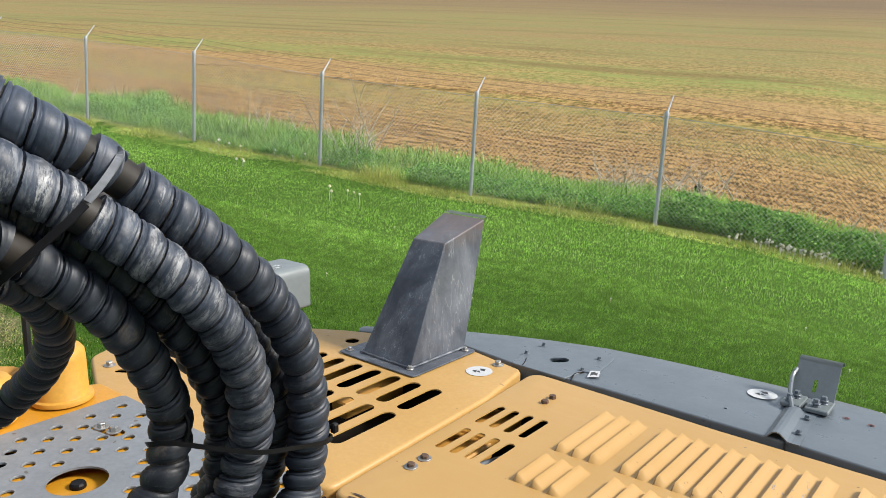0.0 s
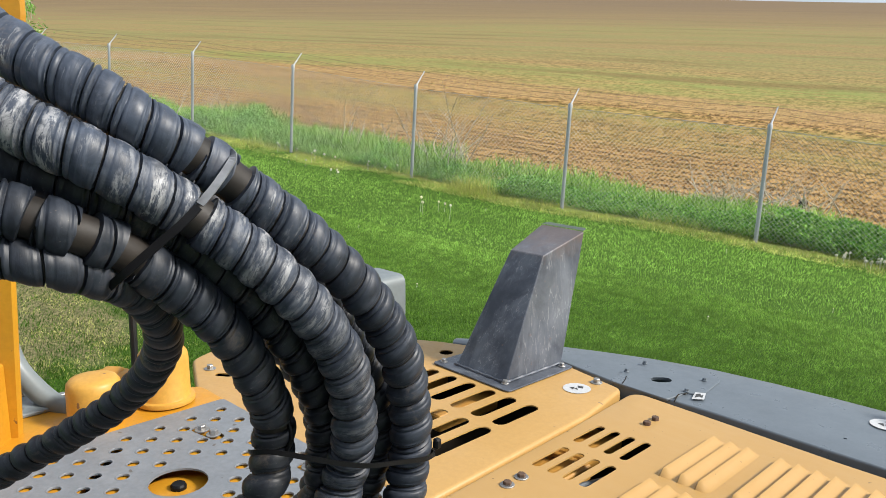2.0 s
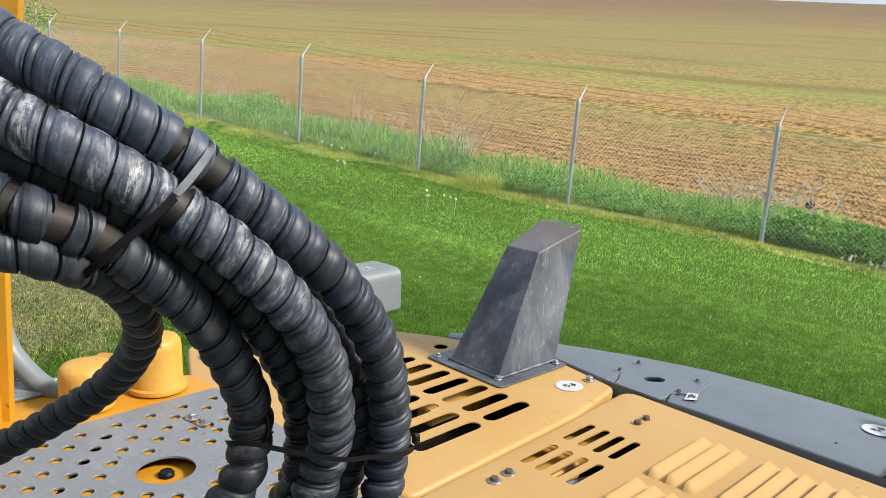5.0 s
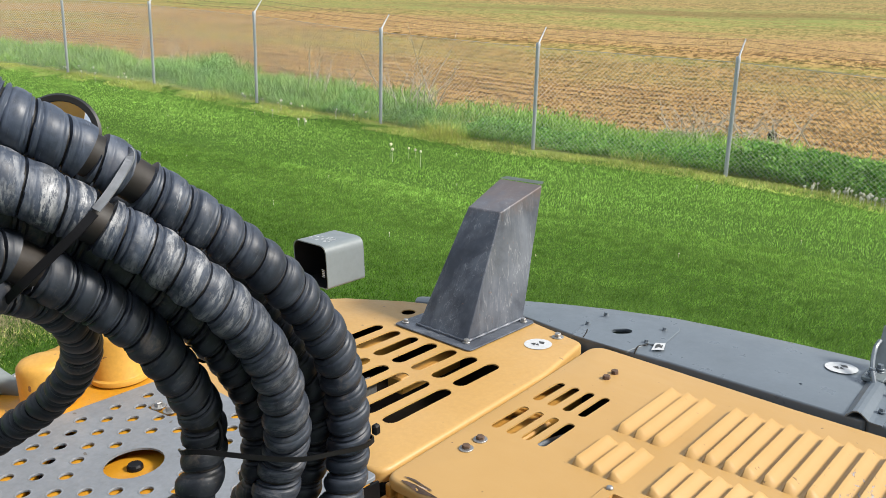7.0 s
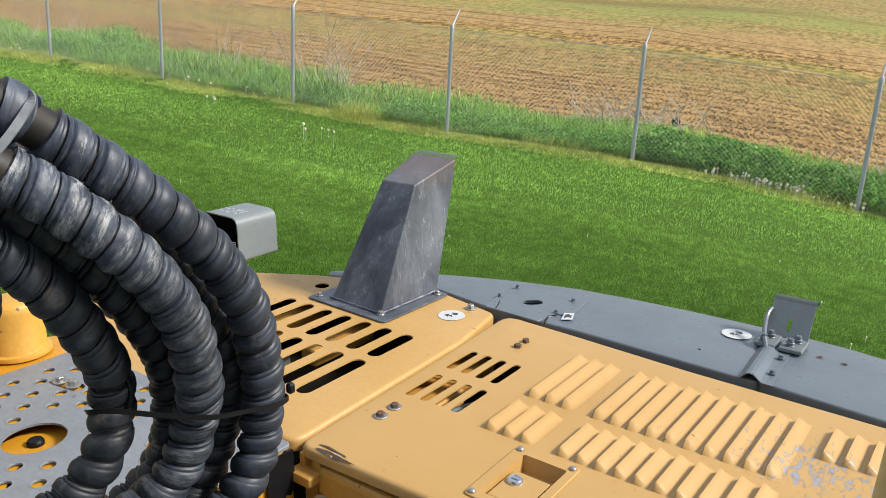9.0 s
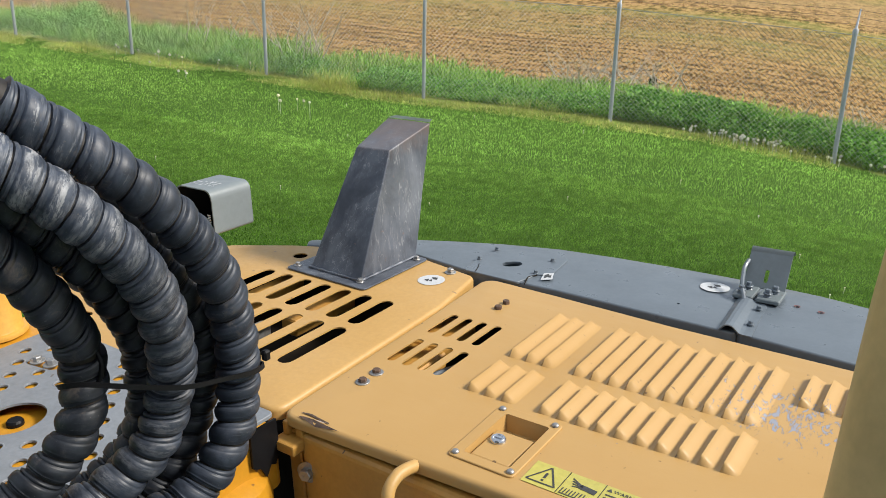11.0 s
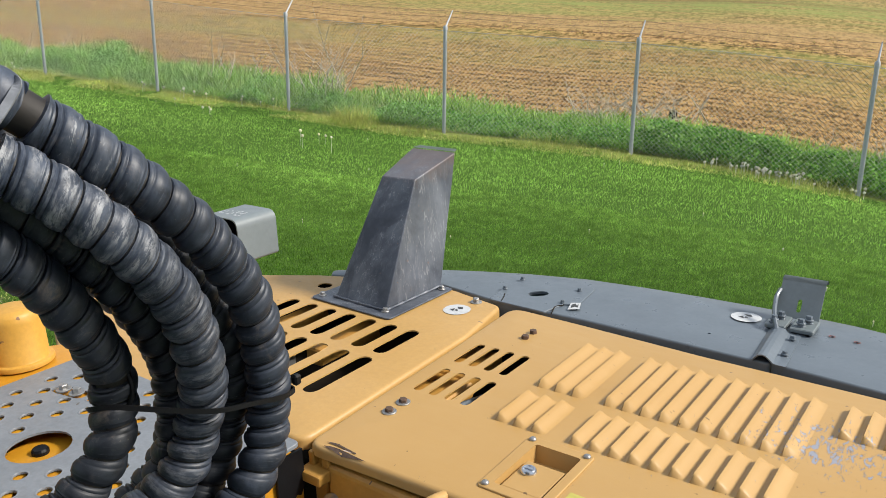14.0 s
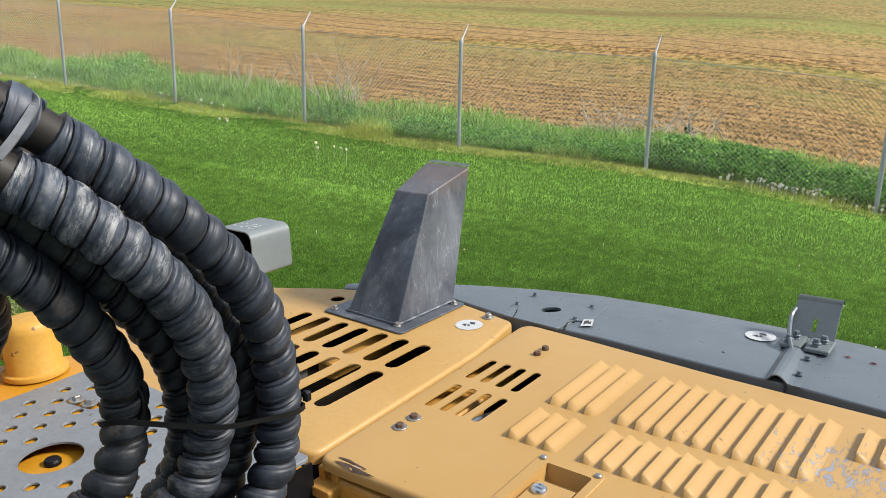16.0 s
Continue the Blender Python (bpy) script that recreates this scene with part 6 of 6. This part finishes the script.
# ---- guarded hydraulic hoses ----
HOSES = [
    ("A", 0.0231, M_GUARD, [(0.447, -1.216, 0.774), (0.485, -1.182, 0.742), (0.514, -1.152, 0.72), (0.536, -1.12, 0.694), (0.547, -1.076, 0.665), (0.558, -1.031, 0.628), (0.571, -0.994, 0.595), (0.584, -0.956, 0.557), (0.591, -0.918, 0.512), (0.594, -0.884, 0.457), (0.588, -0.862, 0.397), (0.584, -0.855, 0.34), (0.582, -0.858, 0.297), (0.583, -0.867, 0.267), (0.581, -0.882, 0.239), (0.575, -0.903, 0.213), (0.566, -0.936, 0.194), (0.54, -0.99, 0.178)], [(0.204, 0.213), (0.241, 0.257)]),
    ("B", 0.0234, M_GUARD_WORN, [(0.486, -1.23, 0.716), (0.516, -1.196, 0.688), (0.537, -1.165, 0.669), (0.55, -1.127, 0.643), (0.559, -1.088, 0.615), (0.573, -1.052, 0.585), (0.587, -1.024, 0.556), (0.596, -0.996, 0.522), (0.599, -0.966, 0.477), (0.595, -0.947, 0.431), (0.586, -0.935, 0.381), (0.571, -0.929, 0.344), (0.564, -0.931, 0.319), (0.56, -0.939, 0.293), (0.554, -0.955, 0.266), (0.542, -0.98, 0.244), (0.528, -1.017, 0.227), (0.501, -1.07, 0.213)], [(0.186, 0.203)]),
    ("C", 0.0220, M_GUARD_DARKER, [(0.501, -1.245, 0.641), (0.523, -1.208, 0.622), (0.535, -1.179, 0.608), (0.538, -1.146, 0.591), (0.538, -1.112, 0.564), (0.538, -1.074, 0.529), (0.539, -1.041, 0.488), (0.537, -1.015, 0.439), (0.53, -0.996, 0.396), (0.524, -0.993, 0.365), (0.526, -0.997, 0.343), (0.528, -1.006, 0.319), (0.524, -1.021, 0.296), (0.516, -1.043, 0.274), (0.503, -1.075, 0.255), (0.477, -1.121, 0.243)], [(0.048, 0.057), (0.083, 0.097), (0.118, 0.141), (0.372, 0.382)]),
    ("D", 0.0212, M_GUARD_DARKER, [(0.391, -1.214, 0.676), (0.429, -1.172, 0.647), (0.467, -1.129, 0.617), (0.492, -1.084, 0.587), (0.502, -1.032, 0.545), (0.507, -0.986, 0.491), (0.513, -0.952, 0.438), (0.513, -0.927, 0.387), (0.509, -0.916, 0.345), (0.508, -0.916, 0.306), (0.503, -0.93, 0.263), (0.492, -0.959, 0.226), (0.472, -0.998, 0.199), (0.443, -1.053, 0.185)], []),
    ("G", 0.0205, M_GUARD_DARKER, [(0.469, -1.216, 0.672), (0.496, -1.179, 0.648), (0.514, -1.138, 0.624), (0.522, -1.095, 0.597), (0.53, -1.056, 0.564), (0.537, -1.022, 0.528), (0.543, -0.991, 0.487), (0.544, -0.963, 0.442), (0.539, -0.941, 0.393), (0.537, -0.936, 0.346), (0.531, -0.941, 0.287), (0.51, -0.962, 0.226)], []),
    ("F", 0.0215, M_GUARD_DARKER, [(0.355, -1.205, 0.741), (0.402, -1.166, 0.717), (0.441, -1.111, 0.685), (0.47, -1.046, 0.631), (0.502, -0.988, 0.573), (0.527, -0.935, 0.512), (0.533, -0.895, 0.443), (0.538, -0.868, 0.382), (0.537, -0.863, 0.339), (0.534, -0.865, 0.311), (0.53, -0.876, 0.275), (0.527, -0.895, 0.235), (0.518, -0.924, 0.197), (0.498, -0.964, 0.17), (0.463, -1.021, 0.154)], []),
    ("E", 0.0187, M_GUARD_DARKER, [(0.499, -1.249, 0.601), (0.517, -1.22, 0.59), (0.529, -1.189, 0.58), (0.524, -1.151, 0.563), (0.502, -1.109, 0.535), (0.466, -1.075, 0.487), (0.41, -1.061, 0.433), (0.338, -1.065, 0.376), (0.276, -1.093, 0.328), (0.22, -1.128, 0.288), (0.16, -1.169, 0.246), (0.093, -1.218, 0.205)], []),
]


def make_hose(tag, r, mat, pts, gaps, seed):
    rr = random.Random(seed)
    step = 0.0265 / 36
    path = spline(pts, step)
    core = bmesh.new()
    add_sweep(core, path[::5], r - 0.0044, 14)
    hose = part("hydraulic_hose", core, M_RUBBER_CORE, excavator, "black hydraulic hose in a spiral guard", True)
    shift = rr.uniform(0, 6)
    n = 36

    def radius(i, a):
        s = i * step
        for g0, g1 in gaps:
            if g0 < s < g1:
                return r - 0.0060
        turn = s / 0.0265 + 0.10 * math.sin(s * 23 + shift) + 0.05 * math.sin(s * 61 + shift) - a / (2 * math.pi)
        t = turn - math.floor(turn)
        # steep leading edge, a narrow lip, a shallow valley, then a broad band that rolls off into the groove
        rise = min(1.0, t / 0.03)
        fall = min(1.0, (1.0 - t) / 0.05)
        low = min(1.0, max(0.0, (s - 0.16) / 0.30))
        flat_band = rise * math.sqrt(max(0.0, 1 - (1 - fall) ** 2)) * (0.76 + 0.26 * math.exp(-((t - 0.56) / 0.30) ** 2))
        ring = 0.34 * rise * math.sqrt(max(0.0, 1 - (1 - fall) ** 2)) + 0.66 * math.sin(math.pi * t) ** 0.9
        body = flat_band + (ring - flat_band) * low
        lip = 0.0009 * math.exp(-((t - 0.11) / 0.04) ** 2) - 0.0016 * math.exp(-((t - 0.23) / 0.035) ** 2) + 0.0008 * math.exp(-((t - 0.80) / 0.035) ** 2) - 0.0008 * math.exp(-((t - 0.88) / 0.03) ** 2)
        wob = 0.75 + 0.55 * math.sin(s * 37 + shift)
        seam = 0.0034 if t < 0.030 or t > 0.965 else 0.0
        return r - 0.0058 - 0.0012 * low - seam + (0.0066 + 0.0014 * low) * body + lip * wob + 0.0004 * math.sin(3 * a + s * 64)
    g = bmesh.new()
    rings = add_sweep(g, path, radius, n, False)
    uv = g.loops.layers.uv.new("along")
    def wound(s):
        return s / 0.0265 + 0.10 * math.sin(s * 23 + shift) + 0.05 * math.sin(s * 61 + shift)
    at = {v: (wound(i * step), k / n) for i, ring in enumerate(rings) for k, v in enumerate(ring)}
    for f_ in g.faces:
        ks = [at[v][1] for v in f_.verts]
        for lp in f_.loops:
            u, w = at[lp.vert]
            lp[uv].uv = (u, w + (1.0 if max(ks) - min(ks) > 0.5 and w < 0.5 else 0.0))
    bmesh.ops.triangulate(g, faces=g.faces[:], quad_method="FIXED")
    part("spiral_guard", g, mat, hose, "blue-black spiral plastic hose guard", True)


for i, (tag, r, mat, pts, gaps) in enumerate(HOSES):
    make_hose(tag, r, mat, pts, gaps, 30 + i)


# cable ties
def make_tie(name, pts, width, thick, mat, label):
    path = spline(pts, 0.004)
    bm = bmesh.new()
    rows = []
    for i, q in enumerate(path):
        t = (path[min(i + 1, len(path) - 1)] - path[max(i - 1, 0)]).normalized()
        nrm = Vector((0.62, -0.75, 0.2))
        w = t.cross(nrm).normalized()
        nn = w.cross(t).normalized()
        rows.append([bm.verts.new(q + w * width * a + nn * thick * b) for a, b in ((-0.5, -0.5), (0.5, -0.5), (0.5, 0.5), (-0.5, 0.5))])
    for a, b in zip(rows, rows[1:]):
        for k in range(4):
            bm.faces.new((a[k], a[(k + 1) % 4], b[(k + 1) % 4], b[k]))
    bm.faces.new(rows[0])
    bm.faces.new(rows[-1])
    bmesh.ops.recalc_face_normals(bm, faces=bm.faces[:])
    return part(name, bm, mat, excavator, label)


make_tie("cable_tie", [(0.5569, -1.0491, 0.6644), (0.5699, -1.0521, 0.6659), (0.5799, -1.0581, 0.6604), (0.5850, -1.0771, 0.6415), (0.5870, -1.0960, 0.6247)], 0.0070, 0.0016, M_TIE_PALE, "pale end of a wide cable tie")
make_tie("cable_tie", [(0.5870, -1.0950, 0.6252), (0.5850, -1.1099, 0.6118), (0.5771, -1.1248, 0.5978), (0.5631, -1.1476, 0.5750), (0.5421, -1.1545, 0.5591)], 0.0072, 0.0018, M_TIE, "wide black cable tie round the hoses")
make_tie("cable_tie", [(0.5085, -1.0120, 0.3520), (0.5335, -1.0230, 0.3640), (0.5545, -1.0141, 0.3690), (0.5764, -0.9872, 0.3610), (0.5952, -0.9574, 0.3510), (0.6071, -0.9345, 0.3450), (0.6131, -0.9006, 0.3390), (0.6160, -0.8627, 0.3310), (0.6069, -0.8408, 0.3270), (0.5930, -0.8348, 0.3240)], 0.0050, 0.0018, M_TIE, "thin black cable tie round all hoses")
bm = bmesh.new()
add_box(bm, (0.600, -0.838, 0.329), (0.608, -0.829, 0.341), 0.002, 1)
part("tie_head", bm, M_TIE, excavator)
bm = bmesh.new()
add_sweep(bm, spline([(0.534, -0.994, 0.352), (0.546, -0.990, 0.360), (0.549, -0.987, 0.376), (0.541, -0.987, 0.390), (0.530, -0.992, 0.394)], 0.004), 0.0024, 6)
part("tie_tail", bm, M_TIE, excavator)
